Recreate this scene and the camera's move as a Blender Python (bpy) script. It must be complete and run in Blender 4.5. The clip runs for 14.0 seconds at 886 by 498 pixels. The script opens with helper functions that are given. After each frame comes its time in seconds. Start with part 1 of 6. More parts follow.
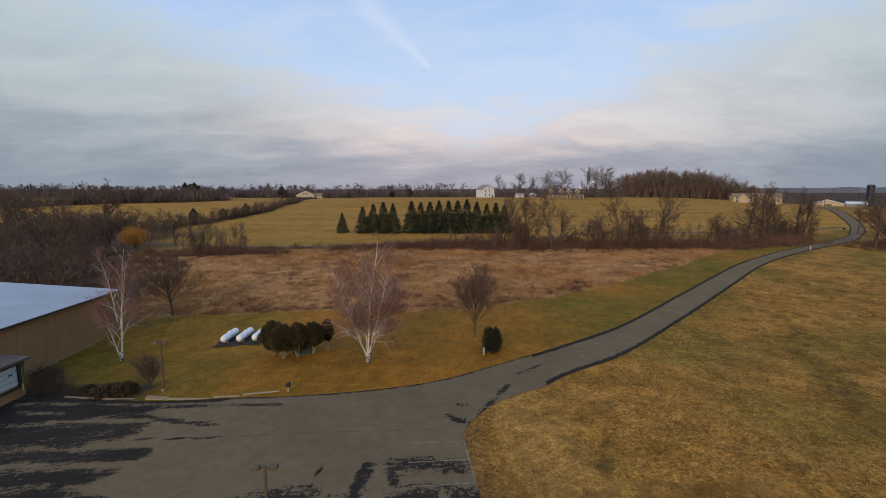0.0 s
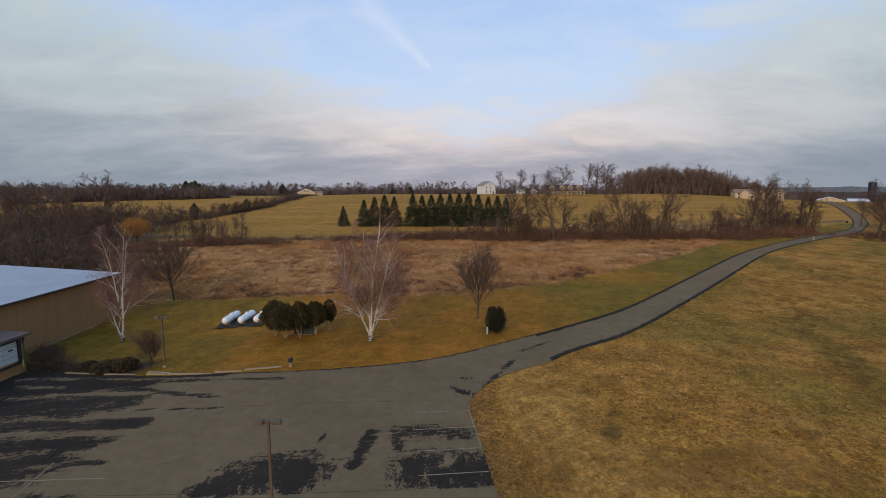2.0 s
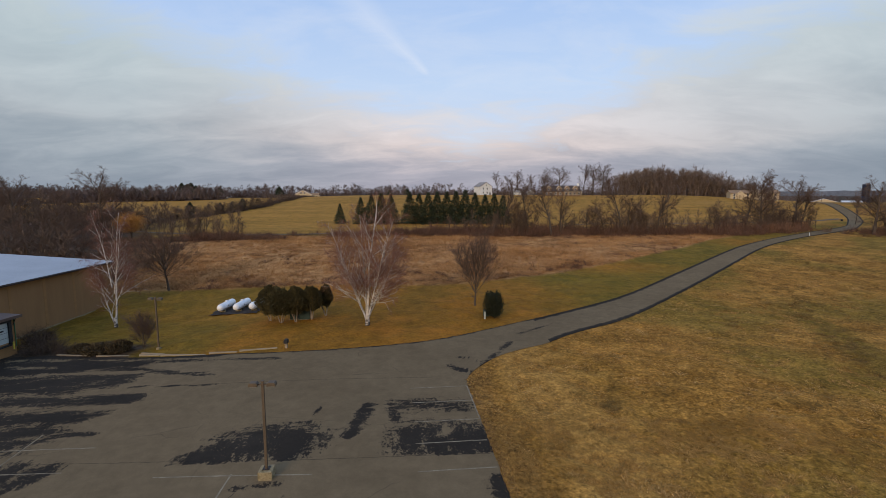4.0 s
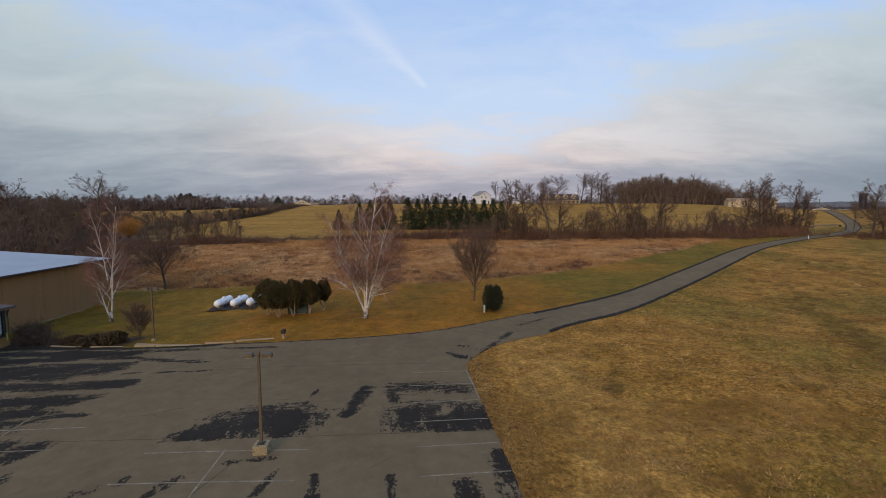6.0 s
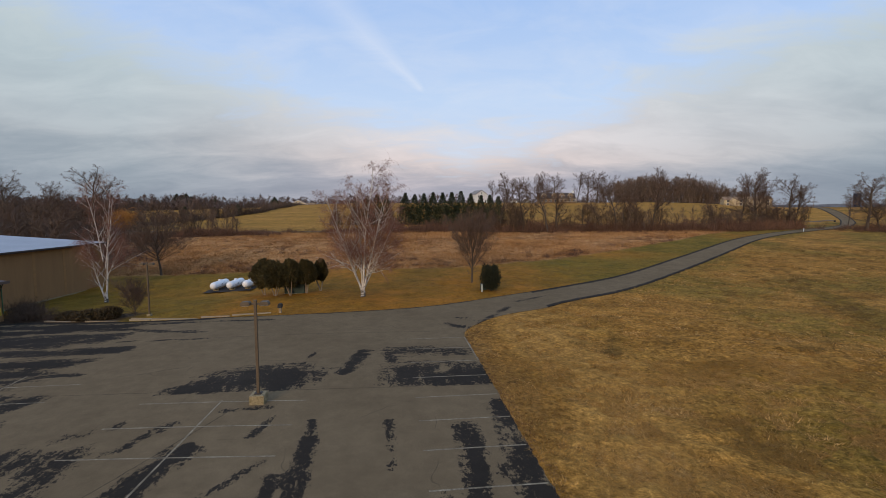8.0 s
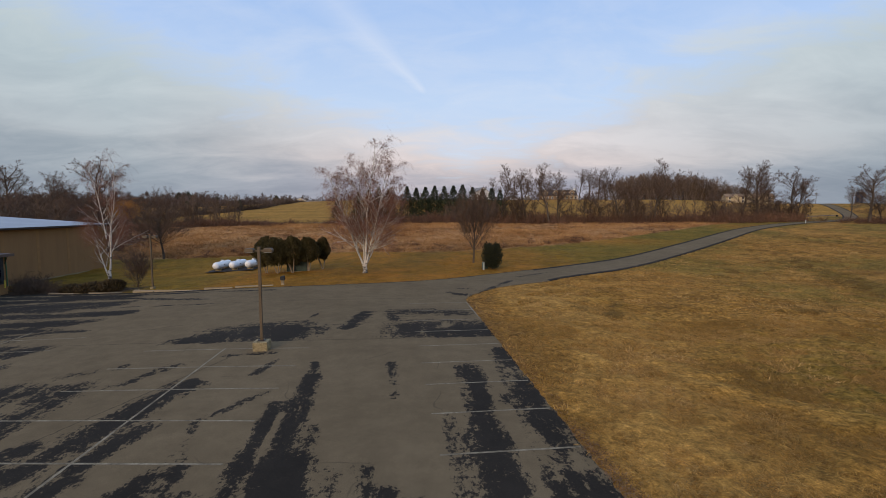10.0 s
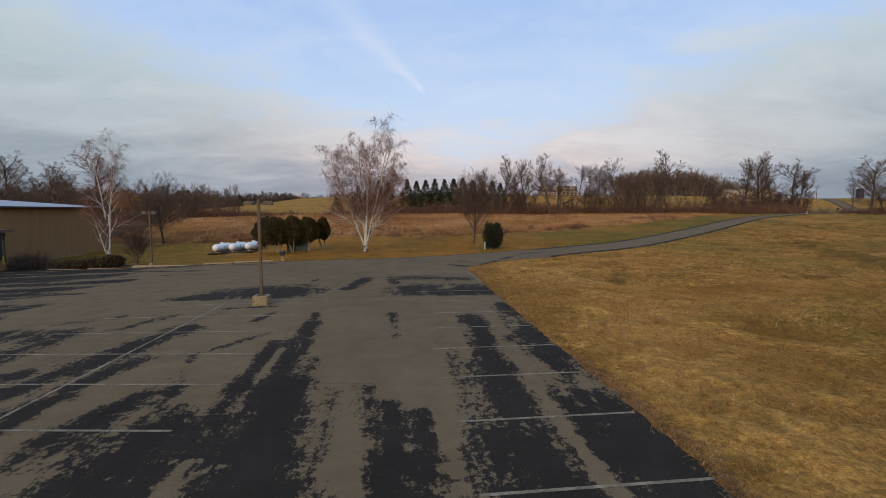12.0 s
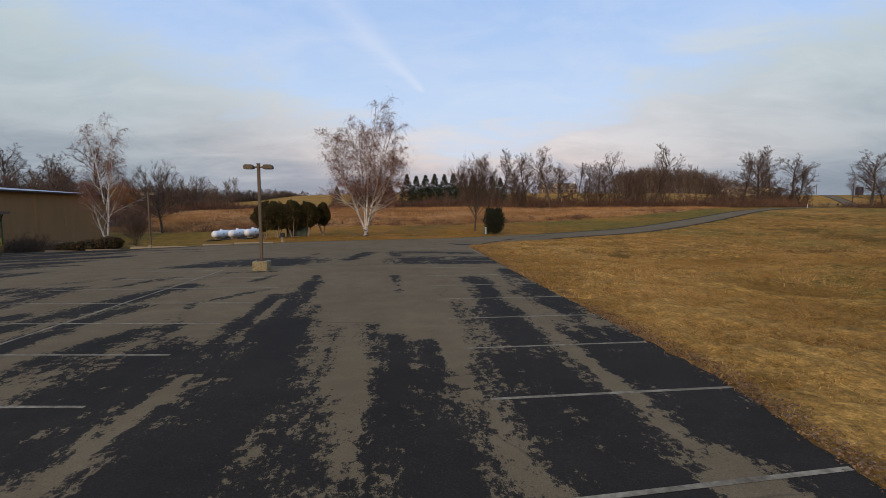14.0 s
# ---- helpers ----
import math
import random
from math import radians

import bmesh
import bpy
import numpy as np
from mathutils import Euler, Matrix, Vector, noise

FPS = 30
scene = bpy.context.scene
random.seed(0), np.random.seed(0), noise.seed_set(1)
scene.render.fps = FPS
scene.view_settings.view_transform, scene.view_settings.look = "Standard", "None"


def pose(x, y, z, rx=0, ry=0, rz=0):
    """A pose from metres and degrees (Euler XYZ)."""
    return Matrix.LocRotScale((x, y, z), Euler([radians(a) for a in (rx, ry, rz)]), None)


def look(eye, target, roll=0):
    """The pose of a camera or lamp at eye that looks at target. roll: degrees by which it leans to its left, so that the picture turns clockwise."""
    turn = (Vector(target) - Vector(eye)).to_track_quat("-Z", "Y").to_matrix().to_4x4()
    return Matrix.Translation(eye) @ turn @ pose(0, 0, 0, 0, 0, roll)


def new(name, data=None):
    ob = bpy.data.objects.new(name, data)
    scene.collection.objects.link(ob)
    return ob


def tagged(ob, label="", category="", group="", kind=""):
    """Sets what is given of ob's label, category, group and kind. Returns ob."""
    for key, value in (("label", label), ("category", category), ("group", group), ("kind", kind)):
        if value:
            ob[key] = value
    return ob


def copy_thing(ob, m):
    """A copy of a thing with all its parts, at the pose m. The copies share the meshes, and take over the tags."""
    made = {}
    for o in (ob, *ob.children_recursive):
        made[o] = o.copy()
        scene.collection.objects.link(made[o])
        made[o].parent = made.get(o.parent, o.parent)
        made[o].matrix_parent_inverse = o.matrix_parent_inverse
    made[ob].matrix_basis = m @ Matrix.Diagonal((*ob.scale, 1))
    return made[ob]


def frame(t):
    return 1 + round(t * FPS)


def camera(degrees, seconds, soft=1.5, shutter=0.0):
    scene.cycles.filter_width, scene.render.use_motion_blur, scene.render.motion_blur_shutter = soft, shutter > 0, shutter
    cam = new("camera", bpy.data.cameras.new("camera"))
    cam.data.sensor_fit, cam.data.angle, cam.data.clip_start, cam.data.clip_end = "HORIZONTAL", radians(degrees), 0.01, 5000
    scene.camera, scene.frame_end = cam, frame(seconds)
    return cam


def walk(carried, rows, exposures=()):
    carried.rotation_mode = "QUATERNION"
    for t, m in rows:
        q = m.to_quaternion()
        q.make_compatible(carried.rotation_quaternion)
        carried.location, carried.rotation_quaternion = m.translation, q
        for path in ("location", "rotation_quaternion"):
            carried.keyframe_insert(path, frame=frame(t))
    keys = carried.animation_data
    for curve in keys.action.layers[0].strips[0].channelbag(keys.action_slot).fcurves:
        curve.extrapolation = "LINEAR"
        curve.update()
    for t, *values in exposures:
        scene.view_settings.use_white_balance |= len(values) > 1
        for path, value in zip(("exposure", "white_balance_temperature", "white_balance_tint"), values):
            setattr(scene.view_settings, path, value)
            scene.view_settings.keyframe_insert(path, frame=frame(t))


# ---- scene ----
cam = camera(87.0, 14.0, soft=0.8)
METRES, EYE, TILT, LEAN, TURN = 19.27, 22.75, -7.2, 0.0, 0.0
ROWS = [
    (0.0, 0.0000, 0.0000, -0.0000, 0.00, 0.00, -0.00),
    (0.5, -0.0036, 0.0059, -0.0364, -0.04, -0.01, 0.02),
    (1.0, -0.0072, 0.0128, -0.0736, -0.06, 0.01, 0.04),
    (1.5, -0.0121, 0.0198, -0.1129, -0.05, 0.02, 0.05),
    (2.0, -0.0176, 0.0249, -0.1525, 0.07, 0.05, 0.05),
    (2.5, -0.0206, 0.0279, -0.1909, 0.10, 0.07, 0.05),
    (3.0, -0.0204, 0.0327, -0.2284, -0.04, 0.04, 0.05),
    (5.5, -0.0229, 0.0647, -0.3865, -0.48, 1.92, 0.16),
    (6.0, -0.0228, 0.0671, -0.4235, -0.47, 2.06, 0.19),
    (6.5, -0.0237, 0.0708, -0.4615, -0.54, 2.19, 0.22),
    (7.0, -0.0239, 0.0747, -0.5020, -0.80, 2.29, 0.25),
    (7.5, -0.0259, 0.0771, -0.5453, -0.87, 2.35, 0.27),
    (8.0, -0.0277, 0.0792, -0.5876, -0.86, 2.44, 0.28),
    (10.5, -0.0319, 0.0795, -0.7838, -0.65, 2.57, 0.21),
    (11.0, -0.0329, 0.0836, -0.8194, -0.64, 2.56, 0.24),
    (11.5, -0.0336, 0.0925, -0.8520, -0.66, 2.54, 0.26),
    (12.0, -0.0363, 0.0995, -0.8838, -0.68, 2.54, 0.26),
    (12.5, -0.0405, 0.1059, -0.9138, -0.71, 2.54, 0.27),
    (13.0, -0.0446, 0.1138, -0.9423, -0.73, 2.54, 0.27),
    (13.5, -0.0466, 0.1190, -0.9684, -0.74, 2.54, 0.27),
    (14.0, -0.0462, 0.1231, -0.9860, -0.76, 2.55, 0.26),
]
walk(cam, [(t, pose(0, 0, EYE, TILT, LEAN, TURN) @ pose(METRES * x, METRES * y, METRES * z, 90 + pitch, roll, yaw)) for t, x, y, z, yaw, pitch, roll in ROWS])

# ---- world, sun ----
SUN_EL, SUN_AZ = radians(17), radians(205)  # azimuth clockwise from +y: the sun stands behind the camera, to its left
world = bpy.data.worlds.new("sky")
scene.world = world
world.use_nodes = True


def math_node(tree, op, a, b=None, clamp=False):
    n = tree.nodes.new("ShaderNodeMath")
    n.operation, n.use_clamp = op, clamp
    for i, v in enumerate((a, b)):
        if v is None:
            continue
        if isinstance(v, (int, float)):
            n.inputs[i].default_value = v
        else:
            tree.links.new(v, n.inputs[i])
    return n.outputs[0]


def mix_node(tree, factor, a, b, blend="MIX"):
    n = tree.nodes.new("ShaderNodeMix")
    n.data_type, n.blend_type = "RGBA", blend
    for i, v in ((0, factor), (6, a), (7, b)):
        if isinstance(v, (int, float)):
            n.inputs[i].default_value = v
        elif isinstance(v, tuple):
            n.inputs[i].default_value = (*v, 1)
        else:
            tree.links.new(v, n.inputs[i])
    return n.outputs[2]


def ramp_node(tree, fac, stops):
    n = tree.nodes.new("ShaderNodeValToRGB")
    tree.links.new(fac, n.inputs[0])
    els = n.color_ramp.elements
    while len(els) < len(stops):
        els.new(0.5)
    for e, (p, c) in zip(els, stops):
        e.position, e.color = p, (*c, 1) if isinstance(c, tuple) else (c, c, c, 1)
    return n.outputs[0]


def noise_node(tree, vec, scale, detail=4.0, rough=0.55, warp=0.0):
    n = tree.nodes.new("ShaderNodeTexNoise")
    n.inputs["Scale"].default_value, n.inputs["Detail"].default_value = scale, detail
    n.inputs["Roughness"].default_value, n.inputs["Distortion"].default_value = rough, warp
    if vec is not None:
        tree.links.new(vec, n.inputs["Vector"])
    return n.outputs[0]


def mapping(tree, vec, loc=(0, 0, 0), rot=(0, 0, 0), scale=(1, 1, 1)):
    n = tree.nodes.new("ShaderNodeMapping")
    n.inputs["Location"].default_value, n.inputs["Rotation"].default_value, n.inputs["Scale"].default_value = loc, rot, scale
    tree.links.new(vec, n.inputs["Vector"])
    return n.outputs[0]


def build_sky():
    nt = world.node_tree
    nt.nodes.clear()
    out = nt.nodes.new("ShaderNodeOutputWorld")
    back = nt.nodes.new("ShaderNodeBackground")
    sky = nt.nodes.new("ShaderNodeTexSky")
    sky.sky_type, sky.sun_disc = "NISHITA", False
    sky.sun_elevation, sky.sun_rotation = SUN_EL, SUN_AZ
    sky.air_density, sky.dust_density, sky.ozone_density = 1.0, 1.2, 1.2
    way = nt.nodes.new("ShaderNodeTexCoord").outputs["Generated"]
    sep = nt.nodes.new("ShaderNodeSeparateXYZ")
    nt.links.new(way, sep.inputs[0])
    x, y, z = sep.outputs
    up = math_node(nt, "MAXIMUM", z, 0.02)
    # a flat cloud layer: the direction projected on a plane overhead
    flat = nt.nodes.new("ShaderNodeCombineXYZ")
    lift = math_node(nt, "ADD", up, 0.22)
    nt.links.new(math_node(nt, "DIVIDE", x, lift), flat.inputs[0])
    nt.links.new(math_node(nt, "DIVIDE", y, lift), flat.inputs[1])
    soft = noise_node(nt, mapping(nt, flat.outputs[0], (1.3, 0.4, 0), (0, 0, 0.35), (0.7, 1.0, 1)), 1.0, 5, 0.5, 0.6)
    fine = noise_node(nt, mapping(nt, flat.outputs[0], (0, 2.0, 0), (0, 0, 0.2), (1, 1.7, 1)), 2.4, 8, 0.62, 0.5)
    cover = math_node(nt, "ADD", math_node(nt, "MULTIPLY", soft, 0.52), math_node(nt, "MULTIPLY", fine, 0.48))
    side = math_node(nt, "SUBTRACT", math_node(nt, "MULTIPLY", math_node(nt, "ABSOLUTE", math_node(nt, "SUBTRACT", x, 0.05)), 0.54), 0.17)
    low = math_node(nt, "MULTIPLY", math_node(nt, "SUBTRACT", 0.215, z), 1.9)
    cover = math_node(nt, "ADD", math_node(nt, "ADD", cover, side), low)
    mask = ramp_node(nt, cover, ((0.42, 0.0), (0.51, 0.48), (0.60, 0.95)))
    # cloud colour by height: slate near the ground, a warm band, pale grey above
    zz = math_node(nt, "ADD", z, math_node(nt, "MULTIPLY", math_node(nt, "SUBTRACT", soft, 0.5), 0.13))
    zz = math_node(nt, "ADD", zz, math_node(nt, "MULTIPLY", math_node(nt, "SUBTRACT", fine, 0.5), 0.05))
    zz = math_node(nt, "SUBTRACT", zz, math_node(nt, "MULTIPLY", math_node(nt, "ABSOLUTE", math_node(nt, "SUBTRACT", x, 0.1)), 0.05))
    tint = ramp_node(nt, zz, ((0.0, (0.34, 0.335, 0.40)), (0.045, (0.40, 0.39, 0.45)), (0.095, (0.68, 0.60, 0.59)), (0.14, (0.70, 0.66, 0.67)), (0.24, (0.58, 0.62, 0.66)), (0.6, (0.62, 0.66, 0.69))))
    far_side = ramp_node(nt, math_node(nt, "ABSOLUTE", math_node(nt, "SUBTRACT", x, 0.08)), ((0.18, 0.0), (0.62, 1.0)))
    tint = mix_node(nt, math_node(nt, "MULTIPLY", far_side, 0.85), tint, ramp_node(nt, zz, ((0.0, (0.245, 0.30, 0.355)), (0.10, (0.36, 0.43, 0.475)), (0.2, (0.455, 0.545, 0.58)), (0.45, (0.52, 0.61, 0.635)))))
    shade = ramp_node(nt, math_node(nt, "ADD", math_node(nt, "MULTIPLY", soft, 0.5), math_node(nt, "MULTIPLY", fine, 0.5)), ((0.36, (0.87, 0.90, 0.92)), (0.60, (1.11, 1.09, 1.08))))
    cloud = mix_node(nt, 1.0, tint, shade, "MULTIPLY")
    clear = mix_node(nt, 1.0, sky.outputs[0], (SKY_GAIN, SKY_GAIN, SKY_GAIN), "MULTIPLY")
    clear = mix_node(nt, 0.85, clear, ramp_node(nt, z, ((0.08, (0.72, 0.76, 0.88)), (0.22, (0.58, 0.73, 0.98)), (0.42, (0.41, 0.60, 0.97)))))
    clear = mix_node(nt, ramp_node(nt, fine, ((0.42, 0.0), (0.68, 0.24))), clear, (0.76, 0.80, 0.88))
    # an old contrail, fraying upwards
    def along_way(d):
        n = nt.nodes.new("ShaderNodeVectorMath")
        n.operation = "DOT_PRODUCT"
        nt.links.new(way, n.inputs[0])
        n.inputs[1].default_value = d
        return n.outputs["Value"]
    reach = along_way(TRAIL_T)
    off = math_node(nt, "ABSOLUTE", math_node(nt, "ADD", along_way(TRAIL_N), math_node(nt, "MULTIPLY", math_node(nt, "SUBTRACT", fine, 0.5), 0.03)))
    width = math_node(nt, "ADD", math_node(nt, "MULTIPLY", reach, 0.17), 0.007)
    trail = math_node(nt, "SUBTRACT", 1.0, math_node(nt, "DIVIDE", off, math_node(nt, "MAXIMUM", width, 0.004)), True)
    trail = math_node(nt, "MULTIPLY", trail, ramp_node(nt, reach, ((0.0, 0.0), (0.012, 0.30), (0.3, 0.16))))
    clear = mix_node(nt, trail, clear, (0.86, 0.88, 0.94))
    nt.links.new(mix_node(nt, mask, clear, cloud), back.inputs[0])
    back.inputs[1].default_value = 1.0
    nt.links.new(back.outputs[0], out.inputs[0])


SKY_GAIN = 0.09
TRAIL_T, TRAIL_N = (-0.7308, -0.1780, 0.6589), (0.6822, -0.1601, 0.7134)
build_sky()
sun_data = bpy.data.lights.new("sun", "SUN")
sun_data.energy, sun_data.angle, sun_data.color = 1.95, radians(24), (1.0, 0.74, 0.47)
sun = new("sun", sun_data)
sun.matrix_world = look((0, 0, 0), (-math.sin(SUN_AZ) * math.cos(SUN_EL), -math.cos(SUN_AZ) * math.cos(SUN_EL), -math.sin(SUN_EL)))

# ---- materials ----


def material(name, colors, scale=3.0, fine=40.0, rough=0.85, bump=0.3, metal=0.0, spots=0.25, island=0.0, per_object=0.0, stretch=(1, 1, 1), spec=0.3, bump_size=0.02):
    """A surface of two or three colours mixed by broad noise, with fine grain and relief."""
    m = bpy.data.materials.new(name)
    m.use_nodes = True
    nt = m.node_tree
    bsdf = nt.nodes["Principled BSDF"]
    vec = nt.nodes.new("ShaderNodeTexCoord").outputs["Object"]
    if stretch != (1, 1, 1):
        vec = mapping(nt, vec, scale=stretch)
    broad = noise_node(nt, vec, scale, 5, 0.6)
    grain = noise_node(nt, vec, fine, 3, 0.6)
    n = len(colors)
    base = ramp_node(nt, broad, tuple((0.3 + 0.4 * i / max(1, n - 1), c) for i, c in enumerate(colors)))
    dark = ramp_node(nt, grain, ((0.25, 1 - spots), (0.75, 1 + spots)))
    base = mix_node(nt, 1.0, base, dark, "MULTIPLY")
    if island:
        r = nt.nodes.new("ShaderNodeNewGeometry").outputs["Random Per Island"]
        base = mix_node(nt, 1.0, base, ramp_node(nt, r, ((0.0, 1 - island), (1.0, 1 + island))), "MULTIPLY")
    if per_object:
        r = nt.nodes.new("ShaderNodeObjectInfo").outputs["Random"]
        base = mix_node(nt, 1.0, base, ramp_node(nt, r, ((0.0, 1 - per_object), (1.0, 1 + per_object))), "MULTIPLY")
    nt.links.new(base, bsdf.inputs["Base Color"])
    bsdf.inputs["Roughness"].default_value, bsdf.inputs["Metallic"].default_value = rough, metal
    bsdf.inputs["Specular IOR Level"].default_value = spec
    if bump:
        b = nt.nodes.new("ShaderNodeBump")
        b.inputs["Strength"].default_value, b.inputs["Distance"].default_value = bump, bump_size
        nt.links.new(grain, b.inputs["Height"])
        nt.links.new(b.outputs[0], bsdf.inputs["Normal"])
    return m


# ---- the lie of the land ----


def smooth(a, b, x):
    t = min(1.0, max(0.0, (x - a) / (b - a)))
    return t * t * (3 - 2 * t)


def profile(knots, y):
    """A smooth curve through a few knots."""
    if y <= knots[0][0]:
        return knots[0][1]
    if y >= knots[-1][0]:
        return knots[-1][1]
    n = len(knots)
    for i in range(n - 1):
        y0, a = knots[i]
        y1, b = knots[i + 1]
        if y <= y1:
            s0 = (b - knots[max(i - 1, 0)][1]) / (y1 - knots[max(i - 1, 0)][0])
            s1 = (knots[min(i + 2, n - 1)][1] - a) / (knots[min(i + 2, n - 1)][0] - y0)
            h, t = y1 - y0, (y - y0) / (y1 - y0)
            return ((2 * t**3 - 3 * t * t + 1) * a + (t**3 - 2 * t * t + t) * h * s0
                    + (3 * t * t - 2 * t**3) * b + (t**3 - t * t) * h * s1)


MID = ((-188, -0.94), (0, 0), (42, 0.47), (70, 0.66), (94, 1.69), (138, 4.32), (188, 5.36), (263, 10.34), (357, 16.75), (423, 15.6), (489, 14.3), (560, 13.0), (752, 9.0), (1410, 7.52), (2600, 10))
EAST = ((-188, -1.88), (0, -0.38), (56, 0.66), (103, 2.16), (155, 4.04), (207, 5.64), (267, 12.03), (320, 11.28), (470, 5.64), (846, 3.76), (1410, 3.76), (2600, 10))
WEST = ((-188, -1.41), (0, -0.28), (70, -0.56), (141, 1.41), (188, 2.82), (282, 6.11), (376, 10.6), (491, 13.9), (560, 13.6), (752, 9.5), (1410, 7.52), (2600, 10))


def height(x, y):
    k = 110 * smooth(275, 350, y)
    e, w = smooth(56 + k, 216 + k, x), smooth(-47, -245, x)
    z = profile(MID, y) * (1 - e - w) + profile(EAST, y) * e + profile(WEST, y) * w
    z -= 1.3 * smooth(-8, -52, x) * smooth(8, 34, y) * smooth(112, 78, y)
    z -= 0.45 * math.exp(-((x + 34) / 14) ** 2 - ((y - 69.5) / 10) ** 2)
    z -= 0.5 * math.exp(-((x - 16) / 7.5) ** 2 - ((y - 31) / 15) ** 2)
    return z


# the car park's axes: u along its stall lines, v away from the camera
LC, LS = math.cos(radians(5.8)), math.sin(radians(5.8))
EDGE_U, TOP_V = 5.95, 40.2
BACK = ((-90, 49.5), (-47.3, 50.2), (-44, 50.4), (-40.2, 49.7), (-32.5, 48.7), (-27, 48.5), (-24, 48.65), (-17.5, 48.6), (-11.4, 49.2), (-5.4, 50.6), (0, 52.8), (8.6, 58.7), (17.7, 65.3), (29.3, 74.5), (47.8, 92.9), (75.8, 119.9), (92, 133), (109.6, 146), (126.6, 158.8), (144, 171), (160, 184), (172, 197), (188, 216), (202, 238), (216, 263), (236, 305))
LOWER = ((1.88, 40.4), (2.5, 42.3), (3.6, 44.2), (5.7, 46.9), (8.5, 49.1), (11.4, 50.9), (14.8, 54.1), (24.1, 60.8), (39.4, 76), (64.5, 101.4), (83.2, 119.9), (101, 134.1), (119.8, 147.4), (136.6, 158.8), (150, 168.5), (164, 182), (178, 196), (187, 206), (202.4, 227), (220, 258), (240, 300))


def edge_u(v):
    """The car park's east edge, which draws in a little near the camera."""
    return EDGE_U - 0.62 * smooth(9.5, 4.8, v)


def lot_uv(x, y):
    return x * LC + y * LS, y * LC - x * LS


def lot_xy(u, v):
    return u * LC - v * LS, u * LS + v * LC


def low_edge(x):
    return profile(LOWER, x) if x > 1.88 else (TOP_V + x * LS) / LC


def paved(x, y):
    """How far inside the asphalt a place lies, in metres; negative outside."""
    u, v = lot_uv(x, y)
    a = min(edge_u(v) - u, TOP_V + 0.6 - v, u + 80)
    slope = 1 + smooth(8, 30, x) * 0.45 + smooth(150, 200, x) * 0.6
    b = min((y - low_edge(x)) / slope, (profile(BACK, x) - y) / slope, 236 - x) if -80 < x < 240 else -1.0
    if x < 1.88:
        b = min(profile(BACK, x) - y, max(y - low_edge(x), a)) if x > -80 else -1.0
    return max(a, b)


def steps(*spans):
    """Coordinates in spans of (start, end, step)."""
    out = []
    for a, b, s in spans:
        n = max(1, round((b - a) / s))
        out += [a + (b - a) * i / n for i in range(n)]
    return out + [spans[-1][1]]


def mesh_from(name, verts, faces, mat=None, smooth_faces=False):
    me = bpy.data.meshes.new(name)
    me.from_pydata([tuple(v) for v in verts], [], [tuple(int(i) for i in f) for f in faces])
    if mat:
        me.materials.append(mat)
    if smooth_faces:
        me.polygons.foreach_set("use_smooth", [True] * len(me.polygons))
    me.update()
    return me


def meadow_edge(x):
    """Where the mown lawn ends and the rough meadow begins."""
    return profile(((-90, 80), (-50, 83), (-31, 84), (0, 82.5), (12.6, 87.5), (25, 93.5), (40.6, 104), (61, 119.5), (78, 134), (95, 145)), x)


def hedge_line(x):
    return profile(((-120, 136), (-70, 137), (-56, 141), (-15, 146), (20, 146), (60, 148), (95, 150), (130, 166), (170, 192)), x)


def zones(x, y):
    """Weights of meadow, mown upper fields, rough east field and wood floor."""
    n = noise.noise((x * 0.05, y * 0.05, 3.0)) * 5 + noise.noise((x * 0.3, y * 0.3, 7.0)) * 1.5
    m, h = meadow_edge(x), hedge_line(x)
    meadow = smooth(-0.8, 0.8, y - m + n * 0.25) * smooth(2, -2, y - h + n) * smooth(92, 82, x + n)
    field = smooth(0, 5, y - h - 7 + n * 0.5)
    u, v = lot_uv(x, y)
    east = smooth(-0.3, 0.3, u - edge_u(v)) * smooth(0.3, -0.3, y - low_edge(max(x, 1.9)))
    wood = smooth(-56, -74, x + 2 * n) * smooth(66, 76, y) * smooth(240, 200, y + n) * smooth(6, -22, x + 62 + (y - 100) * 0.5 + 3 * n)
    wood = max(wood, smooth(535, 560, y))
    green = max(smooth(6, 26, x + n), 0.75 * smooth(-22, -30, x + n)) * smooth(-0.35, 0.5, noise.noise((x * 0.04, y * 0.06, 11.0)) + 0.35)
    wood = max(wood, smooth(-33.5, -35.5, x + 0.3 * n) * smooth(53.8, 52.6, y + 0.3 * n) * smooth(46.0, 47.0, y))
    off = u - edge_u(v) + 0.4 * n
    straw = 0.0
    if east > 0.5:
        green = smooth(8, 16, off) * smooth(-0.25, 0.35, noise.noise((x * 0.07, y * 0.07, 21.0)))
        # a shallow swale of darker growth
        t = min(1.0, max(0.0, (y - 36) / 32))
        green = max(green, smooth(4.5, 1.0, abs(x - 40.5 - 10.5 * t + 0.5 * n)) * smooth(33, 38, y) * smooth(72, 66, y))
        # weeds and bare stems beside the upper stalls, then a band of bright straw
        weedy = smooth(19, 26, v)
        straw = smooth(0.6 + 2.4 * weedy, 2.4 + 2.6 * weedy, off) * smooth(10 + 4 * weedy, 5 + 3 * weedy, off) * smooth(66, 50, y)
        wood = max(wood, 0.32 * weedy * smooth(3.6, 1.6, off) * smooth(47, 42, v))
    return meadow, field * (1 - wood), east, wood, green, straw


